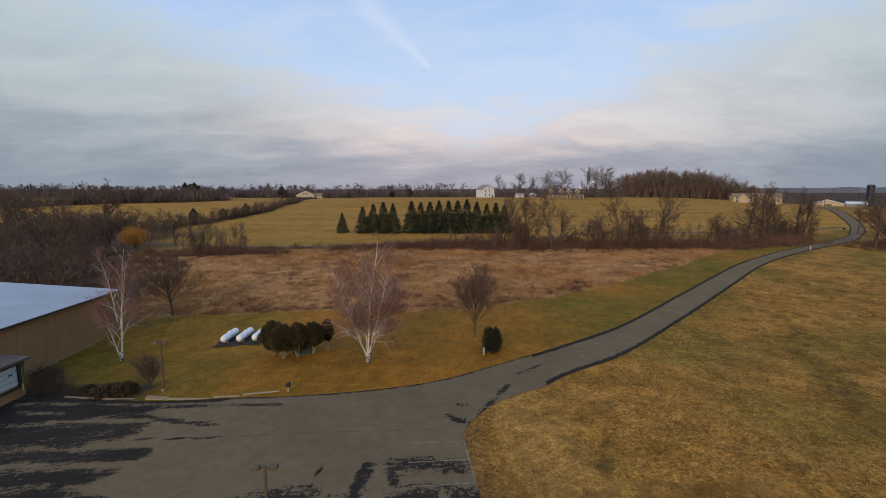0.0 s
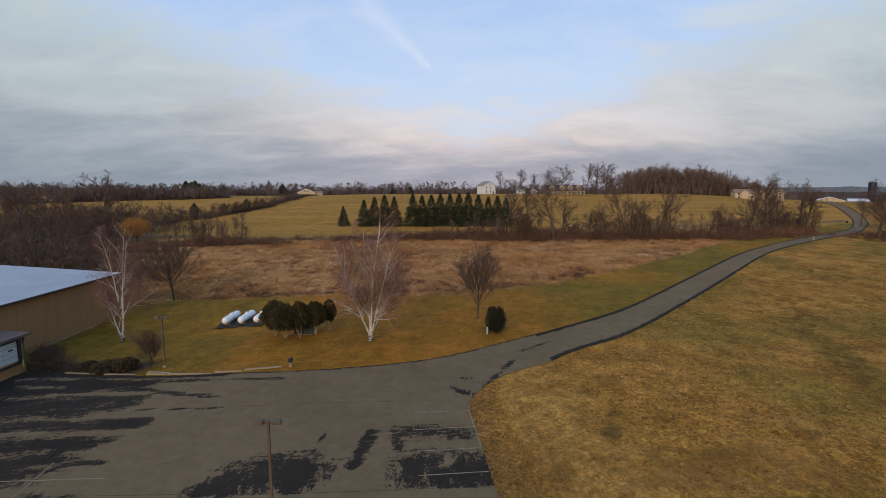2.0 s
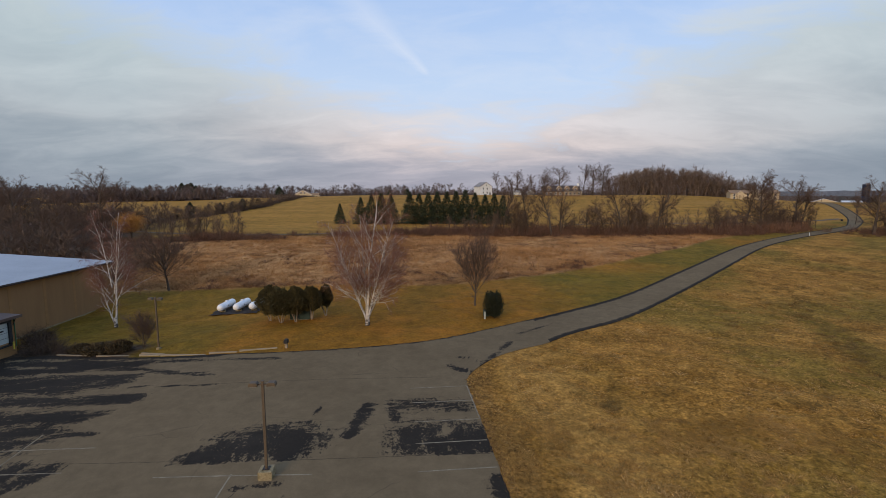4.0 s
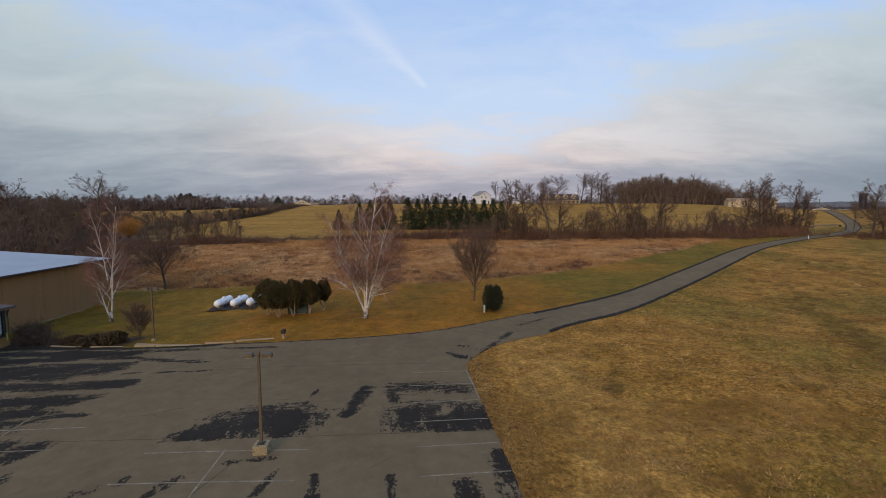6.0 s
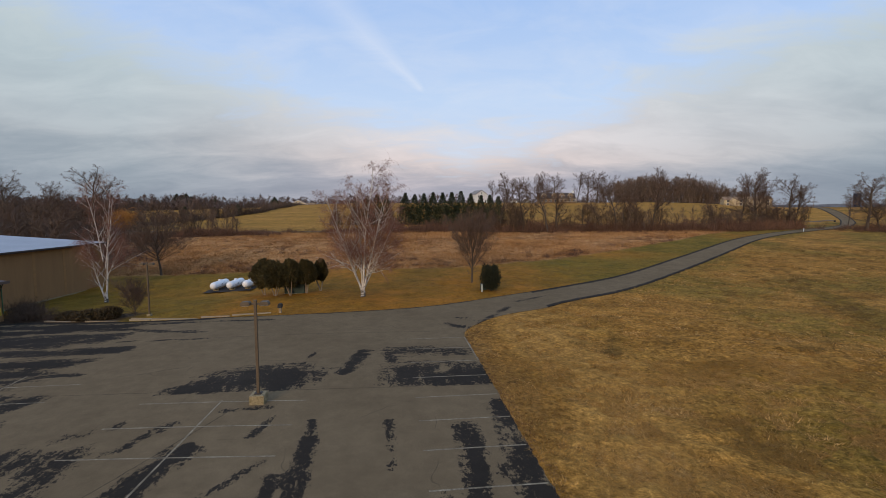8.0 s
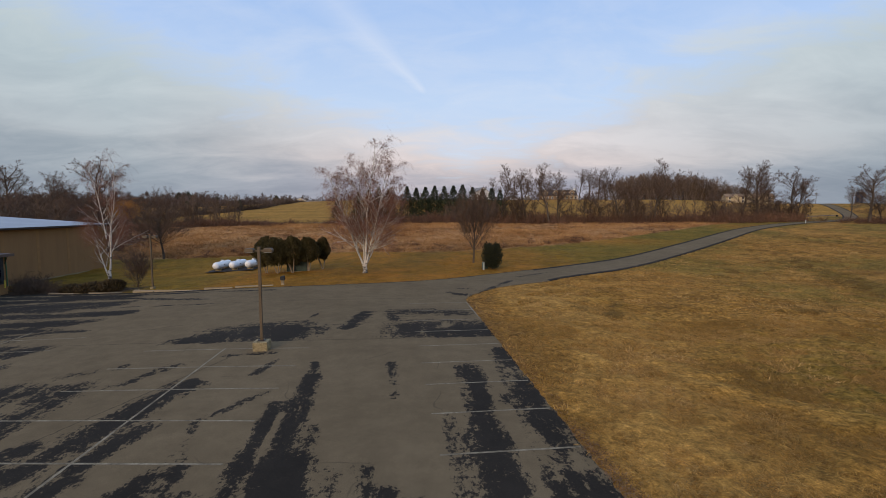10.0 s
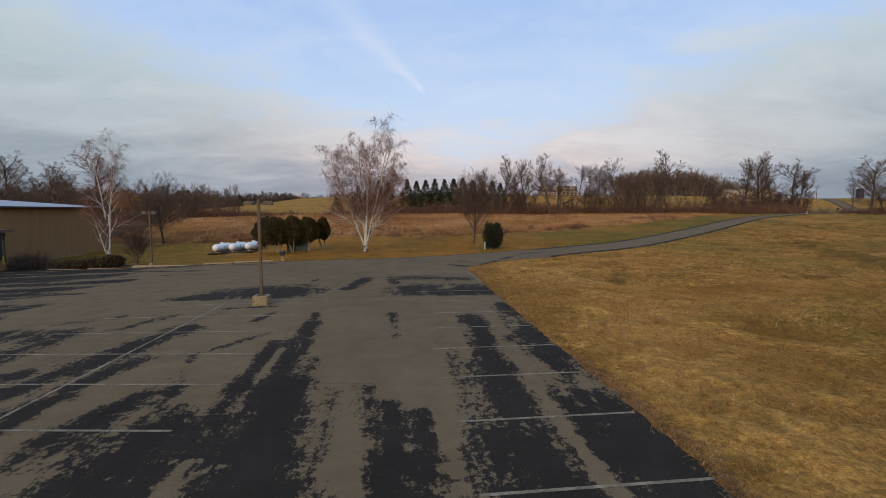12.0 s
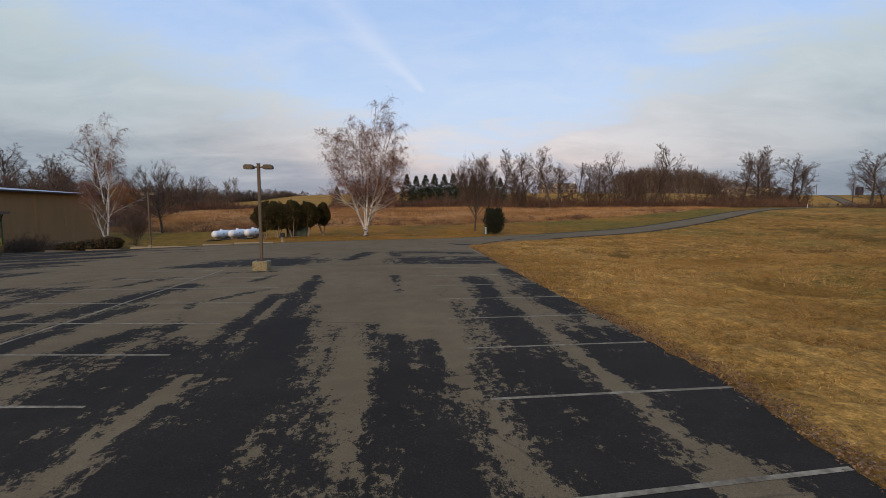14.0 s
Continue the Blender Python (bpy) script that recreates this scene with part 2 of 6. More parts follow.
def build_ground():
    xs = steps((-2600, -500, 150), (-500, -120, 12), (-120, -60, 2.5), (-60, -4, 0.7), (-4, 26, 0.32), (26, 60, 0.6), (60, 110, 1.0), (110, 250, 1.6), (250, 600, 12), (600, 2600, 150))
    ys = steps((-400, -40, 30), (-40, 0, 2.0), (0, 34, 0.32), (34, 76, 0.6), (76, 170, 1.3), (170, 310, 1.8), (310, 520, 5), (520, 900, 20), (900, 2600, 150))
    verts, zn = [], []
    for y in ys:
        for x in xs:
            p = paved(x, y) if y < 330 else -1.0
            z = height(x, y) - 0.25 * smooth(0.02, 0.9, p)
            if p < 0 and y < 320:
                z += min(1.0, -p * 0.6) * (0.15 * noise.noise((x * 0.35, y * 0.35, 0.0)) + 0.08 * noise.noise((x * 1.1, y * 1.1, 5.0)))
                if x > 0 and y < 110:
                    z += min(1.0, -p * 0.8) * (0.10 * noise.noise((x * 0.8, y * 0.8, 15.0)) + 0.12 * noise.noise((x * 1.9, y * 1.9, 25.0)))
            verts.append((x, y, z))
            zn.append(zones(x, y))
    w = len(xs)
    faces = [(j * w + i, j * w + i + 1, (j + 1) * w + i + 1, (j + 1) * w + i) for j in range(len(ys) - 1) for i in range(w - 1)]
    me = mesh_from("ground", verts, faces, ground_material(), True)
    for k, name in enumerate(("meadow", "field", "east", "wood", "green", "straw")):
        me.attributes.new(name, "FLOAT", "POINT").data.foreach_set("value", [q[k] for q in zn])
    ob = new("ground", me)
    tagged(ob, "winter grassland with a mown lawn, tan meadow and rising hay fields", "ground", kind="structure")


def attribute(nt, name):
    n = nt.nodes.new("ShaderNodeAttribute")
    n.attribute_name = name
    return n.outputs["Fac"]


def ground_material():
    m = bpy.data.materials.new("grassland")
    m.use_nodes = True
    nt = m.node_tree
    bsdf = nt.nodes["Principled BSDF"]
    vec = nt.nodes.new("ShaderNodeTexCoord").outputs["Object"]
    big = noise_node(nt, vec, 0.035, 5, 0.6)
    mid = noise_node(nt, vec, 0.22, 6, 0.62)
    fine = noise_node(nt, vec, 3.6, 6, 0.72)
    grit = noise_node(nt, vec, 14.0, 4, 0.7)
    lawn = ramp_node(nt, math_node(nt, "ADD", math_node(nt, "MULTIPLY", big, 0.6), math_node(nt, "MULTIPLY", mid, 0.4)), ((0.38, LAWN[0]), (0.5, LAWN[1]), (0.6, LAWN[2])))
    verdant = ramp_node(nt, mid, ((0.34, (0.085, 0.078, 0.010)), (0.66, (0.155, 0.117, 0.016))))
    lawn = mix_node(nt, math_node(nt, "MULTIPLY", attribute(nt, "green"), 0.72), lawn, verdant)
    meadow = ramp_node(nt, math_node(nt, "ADD", math_node(nt, "MULTIPLY", mid, 0.6), math_node(nt, "MULTIPLY", fine, 0.4)), ((0.40, MEADOW[0]), (0.5, MEADOW[1]), (0.60, MEADOW[2])))
    rows = noise_node(nt, mapping(nt, vec, rot=(0, 0, 0.03), scale=(0.010, 0.085, 1)), 1.0, 5, 0.65)
    field = ramp_node(nt, math_node(nt, "ADD", math_node(nt, "MULTIPLY", rows, 0.5), math_node(nt, "MULTIPLY", mid, 0.5)), ((0.36, FIELD[0]), (0.5, FIELD[1]), (0.62, FIELD[2])))
    east = ramp_node(nt, math_node(nt, "ADD", math_node(nt, "MULTIPLY", mid, 0.55), math_node(nt, "MULTIPLY", fine, 0.45)), ((0.39, EAST_GRASS[0]), (0.5, EAST_GRASS[1]), (0.60, EAST_GRASS[2])))
    wood = ramp_node(nt, fine, ((0.3, (0.035, 0.024, 0.016)), (0.7, (0.085, 0.058, 0.036))))
    col = mix_node(nt, attribute(nt, "field"), lawn, field)
    col = mix_node(nt, attribute(nt, "meadow"), col, meadow)
    east = mix_node(nt, math_node(nt, "MULTIPLY", attribute(nt, "green"), 0.52), east, verdant)
    clumps = noise_node(nt, vec, 1.7, 4, 0.6, 0.4)
    east = mix_node(nt, 1.0, east, ramp_node(nt, clumps, ((0.34, 0.74), (0.5, 1.0), (0.64, 1.26))), "MULTIPLY")
    east = mix_node(nt, math_node(nt, "MULTIPLY", attribute(nt, "straw"), math_node(nt, "MULTIPLY", clumps, 0.9)), east, (0.46, 0.245, 0.062))
    col = mix_node(nt, attribute(nt, "east"), col, east)
    col = mix_node(nt, attribute(nt, "wood"), col, wood)
    col = mix_node(nt, 1.0, col, ramp_node(nt, fine, ((0.30, 0.55), (0.5, 1.0), (0.70, 1.40))), "MULTIPLY")
    col = mix_node(nt, 1.0, col, ramp_node(nt, grit, ((0.28, 0.55), (0.72, 1.45))), "MULTIPLY")
    col = mix_node(nt, 1.0, col, ramp_node(nt, noise_node(nt, vec, 0.75, 5, 0.65), ((0.33, 0.80), (0.66, 1.18))), "MULTIPLY")
    nt.links.new(col, bsdf.inputs["Base Color"])
    bsdf.inputs["Roughness"].default_value = 0.95
    bsdf.inputs["Specular IOR Level"].default_value = 0.1
    b = nt.nodes.new("ShaderNodeBump")
    b.inputs["Strength"].default_value, b.inputs["Distance"].default_value = 0.7, 0.12
    nt.links.new(math_node(nt, "ADD", fine, math_node(nt, "MULTIPLY", grit, 0.4)), b.inputs["Height"])
    nt.links.new(b.outputs[0], bsdf.inputs["Normal"])
    return m


LAWN = ((0.175, 0.090, 0.011), (0.262, 0.116, 0.014), (0.34, 0.136, 0.018))
MEADOW = ((0.16, 0.070, 0.025), (0.33, 0.162, 0.058), (0.47, 0.252, 0.098))
FIELD = ((0.215, 0.116, 0.018), (0.31, 0.161, 0.028), (0.40, 0.20, 0.042))
EAST_GRASS = ((0.168, 0.080, 0.013), (0.280, 0.134, 0.024), (0.41, 0.205, 0.044))
build_ground()

# ---- asphalt ----
# What is left of the dark sealer, as strokes: ends u0, v0, u1, v1, half width, weight; a minus sign marks worn streaks within it.
WEST_BAND = ((-3.85, -12, -3.9, 8.5, 1.22, 1.2), (-3.95, 8, -4.5, 14.5, 1.05, 1.1), (-4.5, 14, -4.4, 22.5, 0.36, 1.0), (-5.6, 13, -5.35, 19.5, 0.3, 0.85), (-6.75, 7.4, -6.3, 11.6, 1.3, 1.0),
             (-5.35, 5.5, -5.2, 10.2, 0.12, -0.75), (-5.0, 13, -5.0, 18.5, 0.12, -0.6), (-3.2, 12.5, -3.6, 17, 0.3, 0.42), (-6.2, 5.6, -7.4, 5.2, 0.55, -1.3), (-9.5, -6, -8.5, 3, 2.0, 0.9))
MIDDLE_BAND = ((-0.42, -12, -0.38, 7.6, 0.78, 1.1), (-0.4, 7.5, -0.4, 9.8, 0.6, 1.1), (-0.55, 9.8, -0.8, 12.8, 0.24, 0.9), (-0.05, 9.6, 0.05, 12.2, 0.26, 0.85), (-1.8, -12, -1.8, 4.2, 0.45, 0.7), (0.95, -12, 0.95, 4.8, 0.5, 1.0), (-1.6, 14, -1.2, 11, 0.3, 0.42), (-0.6, 24, -0.5, 19.5, 0.2, 0.45), (-4.6, 24.6, -4.4, 21.8, 0.18, 0.55), (-2.3, 8, -2.5, 14, 0.3, 0.3))
EAST_BAND = ((2.3, -12, 2.45, 10, 1.02, 1.15), (2.5, 9.5, 2.75, 15.5, 0.85, 0.98), (2.95, 15, 3.25, 23, 0.5, 0.85), (5.1, -12, 5.05, 6, 0.78, 1.2), (4.8, 6, 4.9, 12.5, 1.08, 1.15), (5.1, 12.5, 5.75, 25.5, 0.55, 0.95), (4.1, 13, 4.3, 19, 0.3, 0.5),
             (3.55, 6.4, 4.0, 18, 0.17, -0.6), (3.95, 0, 3.75, 5.6, 0.5, -0.7), (5.5, 14.4, 4.8, 10.9, 0.16, -0.55), (1.5, 17.5, 1.6, 13, 0.25, 0.4))
WEST_STALLS = ((-15.6, 16.8, -15.3, 22.4, 0.8, 0.75), (-12.2, 15.2, -10.1, 22.1, 0.62, 1.0), (-10.9, 15, -9.8, 18, 0.45, 0.65), (-8.9, 11.8, -7.6, 14.5, 0.5, 0.75), (-7.6, 14.5, -8.1, 18.1, 0.2, 0.55), (-8.1, 18.1, -6.2, 20.8, 0.2, 0.5), (-11.3, 11.5, -10.6, 14, 0.6, 0.8),
               (-9.2, 9.8, -8.4, 12, 0.5, 0.6), (-20, 13, -18, 22, 1.2, 0.7), (-14, 11, -13, 16, 0.8, 0.7), (-9.8, 26.4, -7.2, 26.6, 0.22, 0.55), (-13.4, 22.5, -11.6, 25.6, 0.3, 0.45), (-7.5, 23.2, -6.6, 25.2, 0.25, 0.4), (-17, 24, -14.5, 25.5, 0.4, 0.4))
# patches that end at the seam across the aisle
FAR_PATCHES = ((1.4, 30.4, 5.2, 30.2, 1.9, 0.95), (-0.2, 35.8, 5.4, 35.2, 0.9, 0.55), (-0.8, 36.5, -0.2, 33, 0.4, 0.5), (-3.6, 31.8, -2.5, 36, 0.45, 0.9), (-5.4, 32.5, -2.5, 32.8, 0.3, 0.5), (-13.6, 29.9, -11, 30.8, 0.7, 0.95), (-11, 30.9, -7.6, 31.2, 1.75, 1.05), (-7.2, 30.4, -5.6, 30.4, 0.6, 0.5), (-6.9, 33, -6.2, 36.5, 0.14, 0.6), (2.7, 30.9, 3.3, 31.5, 0.35, -0.7))
# the same west of the aisle and at the lane's mouth, by x and y
DRIFTS = ((-62, 46.2, -37, 45.9, 1.7, 1.1), (-62, 41.6, -35, 41.5, 1.4, 1.05), (-62, 48.9, -36, 48.2, 0.8, 1.0), (-58, 47.9, -32, 46.7, 1.3, 1.0), (-33, 47.2, -17, 46.7, 0.28, 0.75), (-50, 50, -24, 48.1, 0.35, 0.9), (-58, 42.4, -31, 42.4, 1.5, 1.0), (-31, 45, -22, 42.7, 0.35, 0.7), (-62, 38, -26.5, 38, 0.8, 0.95), (-62, 34.5, -29, 34.8, 1.1, 1.0), (-62, 36.3, -31, 36.3, 0.5, 0.6), (-62, 40.2, -33, 40.1, 0.7, 0.75), (-62, 44.8, -41, 44.9, 0.7, 0.8), (-33, 33, -27, 35.6, 0.5, 0.55))
WEST_DRIFTS = ((-45, 26, -31.5, 32, 2.4, 0.95), (-28.6, 32.1, -25.4, 32.2, 0.3, 0.6), (-27.5, 24.5, -25, 27.5, 0.7, 0.85), (-37, 30, -30.2, 33, 1.4, 1.0), (-33, 23.5, -27.5, 27, 1.3, 0.95), (-30, 19, -24.5, 23.5, 0.8, 0.85), (-30, 40.6, -19, 40.2, 0.11, 0.8), (-45, 46.9, -39.5, 46.2, 0.25, -0.8), (-40, 44.6, -30, 44.3, 0.2, -0.8), (-47, 48.9, -35, 48.2, 0.16, -0.9), (-52, 37.2, -34, 36.9, 0.2, -0.6), (-35, 17, -28, 22, 2.0, 0.7))
MOUTH = ((0.5, 44.1, 2.8, 41.5, 0.32, 0.8), (3.6, 44, 7.6, 51.5, 0.3, 0.6), (-3.4, 51.3, -0.4, 54, 0.3, 0.6), (9, 54.5, 14, 58.5, 0.3, 0.6), (1.5, 46.5, 4.5, 44.5, 0.25, 0.45))
# straight seams between paving passes: u, v at each end
SEAMS = ((-21.0, 42.6, 3.1, 41.1), (-24.4, 31.0, -7.8, 28.95), (-7.8, 28.95, 5.7, 28.35), (-15.5, 12.0, -9.5, 26.0))


def stroke(strokes, x, y, cover=0.0):
    """Adds strokes to a cover; the fullest one counts, and worn streaks are taken off it."""
    worn = 0.0
    for x0, y0, x1, y1, half, weight in strokes:
        dx, dy = x1 - x0, y1 - y0
        t = min(1.0, max(0.0, ((x - x0) * dx + (y - y0) * dy) / (dx * dx + dy * dy)))
        d = math.hypot(x - x0 - t * dx, y - y0 - t * dy) / half
        if d < 2.3:
            value = weight * smooth(2.3, 0.0, d)
            cover, worn = max(cover, value), min(worn, value)
    return cover + worn


def sealer(x, y):
    u, v = lot_uv(x, y)
    cover = 0.0
    for strokes in (WEST_BAND, MIDDLE_BAND, EAST_BAND, WEST_STALLS):
        cover = stroke(strokes, u, v, cover)
    if v > 28.95 - 0.045 * (u + 7.8) + 0.08 * noise.noise((u * 0.9, v, 3.0)):
        cover = stroke(FAR_PATCHES, u, v, cover)
    cover = stroke(DRIFTS, x, y, cover)
    return stroke(MOUTH, x, y, stroke(WEST_DRIFTS, x, y, cover))


def asphalt_material():
    m = bpy.data.materials.new("asphalt")
    m.use_nodes = True
    nt = m.node_tree
    bsdf = nt.nodes["Principled BSDF"]
    vec = nt.nodes.new("ShaderNodeTexCoord").outputs["Object"]
    turned = mapping(nt, vec, rot=(0, 0, radians(-5.8)))
    along_v = noise_node(nt, mapping(nt, turned, scale=(1.0, 0.22, 1)), 1.2, 8, 0.66)
    along_u = noise_node(nt, mapping(nt, turned, scale=(0.16, 1.0, 1)), 1.2, 8, 0.66)
    edge = mix_node(nt, attribute(nt, "flow"), along_v, along_u)
    crumbs = noise_node(nt, mapping(nt, turned, scale=(1.0, 0.7, 1)), 6.0, 8, 0.8)
    bits = noise_node(nt, mapping(nt, turned, scale=(0.8, 1.0, 1)), 1.9, 8, 0.7)
    total = math_node(nt, "MULTIPLY", attribute(nt, "sealer"), 1.8)
    rag = math_node(nt, "ADD", math_node(nt, "MULTIPLY", math_node(nt, "SUBTRACT", edge, 0.5), 3.7), math_node(nt, "MULTIPLY", math_node(nt, "SUBTRACT", crumbs, 0.5), 4.2))
    rag = math_node(nt, "ADD", rag, math_node(nt, "MULTIPLY", math_node(nt, "SUBTRACT", bits, 0.5), 2.5))
    rag = math_node(nt, "MULTIPLY", rag, math_node(nt, "SUBTRACT", 1.0, math_node(nt, "MULTIPLY", attribute(nt, "lane"), 0.55)))
    rag = math_node(nt, "MULTIPLY", rag, math_node(nt, "ADD", math_node(nt, "MULTIPLY", total, 0.9, True), 0.5))
    level = math_node(nt, "ADD", total, rag)
    level = math_node(nt, "ADD", level, attribute(nt, "rim"))
    mask = ramp_node(nt, level, ((0.66, 0.0), (0.80, 0.80), (1.2, 1.0)))
    wide = noise_node(nt, vec, 0.12, 4, 0.55)
    grit = noise_node(nt, vec, 45.0, 2, 0.6)
    old = ramp_node(nt, wide, ((0.3, (0.140, 0.1005, 0.057)), (0.7, (0.172, 0.125, 0.072))))
    sealed = ramp_node(nt, wide, ((0.3, (0.0215, 0.0175, 0.0135)), (0.7, (0.0325, 0.0265, 0.0205))))
    # aggregate shows through the sealer, and through the old surface in paler grains
    through_wear = ramp_node(nt, noise_node(nt, vec, 26.0, 5, 0.75), ((0.52, 0.0), (0.68, 0.55)))
    sealed = mix_node(nt, math_node(nt, "MULTIPLY", through_wear, ramp_node(nt, bits, ((0.42, 0.15), (0.62, 0.9)))), sealed, (0.085, 0.066, 0.046))
    old = mix_node(nt, math_node(nt, "MULTIPLY", through_wear, 0.35), old, (0.20, 0.155, 0.10))
    col = mix_node(nt, mask, old, sealed)
    # seams and cracks
    warped = nt.nodes.new("ShaderNodeVectorMath")
    warped.operation = "ADD"
    wob = nt.nodes.new("ShaderNodeTexNoise")
    wob.inputs["Scale"].default_value = 0.5
    nt.links.new(vec, wob.inputs["Vector"])
    nt.links.new(vec, warped.inputs[0])
    nt.links.new(wob.outputs["Color"], warped.inputs[1])
    cell = nt.nodes.new("ShaderNodeTexVoronoi")
    cell.feature = "DISTANCE_TO_EDGE"
    cell.inputs["Scale"].default_value = 0.11
    nt.links.new(warped.outputs[0], cell.inputs["Vector"])
    crack = math_node(nt, "MULTIPLY", ramp_node(nt, cell.outputs[0], ((0.0, 1.0), (0.0032, 0.0))), ramp_node(nt, noise_node(nt, vec, 0.2, 3), ((0.5, 0.0), (0.56, 0.4))))
    for u0, v0, u1, v1 in SEAMS:
        (x0, y0), (x1, y1) = lot_xy(u0, v0), lot_xy(u1, v1)
        n = nt.nodes.new("ShaderNodeMapping")
        n.vector_type = "TEXTURE"
        n.inputs["Location"].default_value, n.inputs["Rotation"].default_value = ((x0 + x1) / 2, (y0 + y1) / 2, 0), (0, 0, math.atan2(y1 - y0, x1 - x0))
        nt.links.new(vec, n.inputs["Vector"])
        sep = nt.nodes.new("ShaderNodeSeparateXYZ")
        nt.links.new(n.outputs[0], sep.inputs[0])
        wavy = math_node(nt, "ADD", sep.outputs[1], math_node(nt, "MULTIPLY", math_node(nt, "SUBTRACT", bits, 0.5), 0.35))
        near = math_node(nt, "LESS_THAN", math_node(nt, "ABSOLUTE", wavy), 0.028)
        inside = math_node(nt, "LESS_THAN", math_node(nt, "ABSOLUTE", sep.outputs[0]), math.hypot(x1 - x0, y1 - y0) / 2)
        crack = math_node(nt, "MAXIMUM", crack, math_node(nt, "MULTIPLY", math_node(nt, "MULTIPLY", near, inside), 0.6))
    col = mix_node(nt, crack, col, (0.02, 0.018, 0.016))
    # slow tone shifts and pale dust
    col = mix_node(nt, 1.0, col, ramp_node(nt, noise_node(nt, vec, 0.9, 6, 0.7), ((0.3, 0.86), (0.7, 1.14))), "MULTIPLY")
    col = mix_node(nt, 1.0, col, ramp_node(nt, grit, ((0.25, 0.78), (0.75, 1.22))), "MULTIPLY")
    nt.links.new(col, bsdf.inputs["Base Color"])
    nt.links.new(ramp_node(nt, mask, ((0.0, 0.95), (1.0, 0.85))), bsdf.inputs["Roughness"])
    bsdf.inputs["Specular IOR Level"].default_value = 0.06
    b = nt.nodes.new("ShaderNodeBump")
    b.inputs["Strength"].default_value, b.inputs["Distance"].default_value = 0.5, 0.012
    nt.links.new(math_node(nt, "SUBTRACT", grit, crack), b.inputs["Height"])
    nt.links.new(b.outputs[0], bsdf.inputs["Normal"])
    return m


ASPHALT = asphalt_material()
LIFT = 0.035


def strip_mesh(name, columns, mat, rim=(), flow=None, lane=0.0):
    """A slab of quads from columns of equal length, with a skirt round it."""
    verts, faces, n = [], [], len(columns[0])
    for col in columns:
        verts += [(x, y, height(x, y) + LIFT) for x, y in col]
    for i in range(len(columns) - 1):
        for j in range(n - 1):
            a = i * n + j
            faces.append((a, a + n, a + n + 1, a + 1))
    ring = [j for j in range(n)] + [i * n + n - 1 for i in range(1, len(columns))] + [(len(columns) - 1) * n + j for j in range(n - 2, -1, -1)] + [i * n for i in range(len(columns) - 2, 0, -1)]
    base = len(verts)
    verts += [(verts[r][0], verts[r][1], verts[r][2] - 0.3) for r in ring]
    k = len(ring)
    faces += [(ring[i], ring[(i + 1) % k], base + (i + 1) % k, base + i) for i in range(k)]
    me = mesh_from(name, verts, faces, mat)
    me.attributes.new("sealer", "FLOAT", "POINT").data.foreach_set("value", [sealer(v[0], v[1]) for v in verts])
    if flow:
        me.attributes.new("flow", "FLOAT", "POINT").data.foreach_set("value", [flow(v[0], v[1]) for v in verts])
    if lane:
        me.attributes.new("lane", "FLOAT", "POINT").data.foreach_set("value", [lane] * len(verts))
    if rim:
        values = list(rim) * len(columns) + [1.0] * k
        me.attributes.new("rim", "FLOAT", "POINT").data.foreach_set("value", values)
    return me


def ragged(x, y):
    return 0.12 * noise.noise((x * 1.3, y * 1.3, 9.0)) + 0.08 * noise.noise((x * 4, y * 4, 2.0))


def build_asphalt():
    cols = []
    us, vs = steps((-86, -40, 2.0), (-40, -17, 0.5), (-17, 0, 0.2)), steps((-40, 2, 2.0), (2, 25, 0.18), (25, TOP_V, 0.22))
    for i, w in enumerate(us):
        col = []
        for v in vs:
            x, y = lot_xy(w + edge_u(v), v)
            if i == len(us) - 1:
                x += ragged(x, y)
            col.append((x, y))
        cols.append(col[::-1])
    lot = new("parking_lot", strip_mesh("parking_lot", cols[::-1], ASPHALT, flow=lambda x, y: smooth(29, 35, lot_uv(x, y)[1])))
    tagged(lot, "grey asphalt car park with dark sealer stains and faded stall lines", "parking lot", kind="structure")
    cols = []
    xs = steps((-80, -52, 1.0), (-52, 12, 0.4))
    for x in xs:
        a, b = low_edge(x), profile(BACK, x) + ragged(x, 0)
        cols.append([(x, a + (b - a) * j / 30) for j in range(31)])
    apron = new("pavement", strip_mesh("pavement", cols, ASPHALT, (0.0,) * 29 + (0.6, 1.25), flow=lambda x, y: 1.0))
    tagged(apron, "grey asphalt apron between car park and lane", "pavement", kind="structure")
    cols = []
    xs = steps((12, 60, 0.8), (60, 236, 1.2))
    for x in xs:
        a, b = low_edge(x) + ragged(x, 5), profile(BACK, x) + ragged(x, 0)
        cols.append([(x, a + (b - a) * j / 12) for j in range(13)])
    road = new("road", strip_mesh("road", cols, ASPHALT, (1.35, 0.9, 0.2, -0.1, -0.1, -0.2, -0.2, -0.2, -0.1, 0.0, 0.3, 0.95, 1.5), lane=1.0))
    tagged(road, "narrow grey asphalt lane winding uphill", "road", kind="structure")
    return lot


lot = build_asphalt()


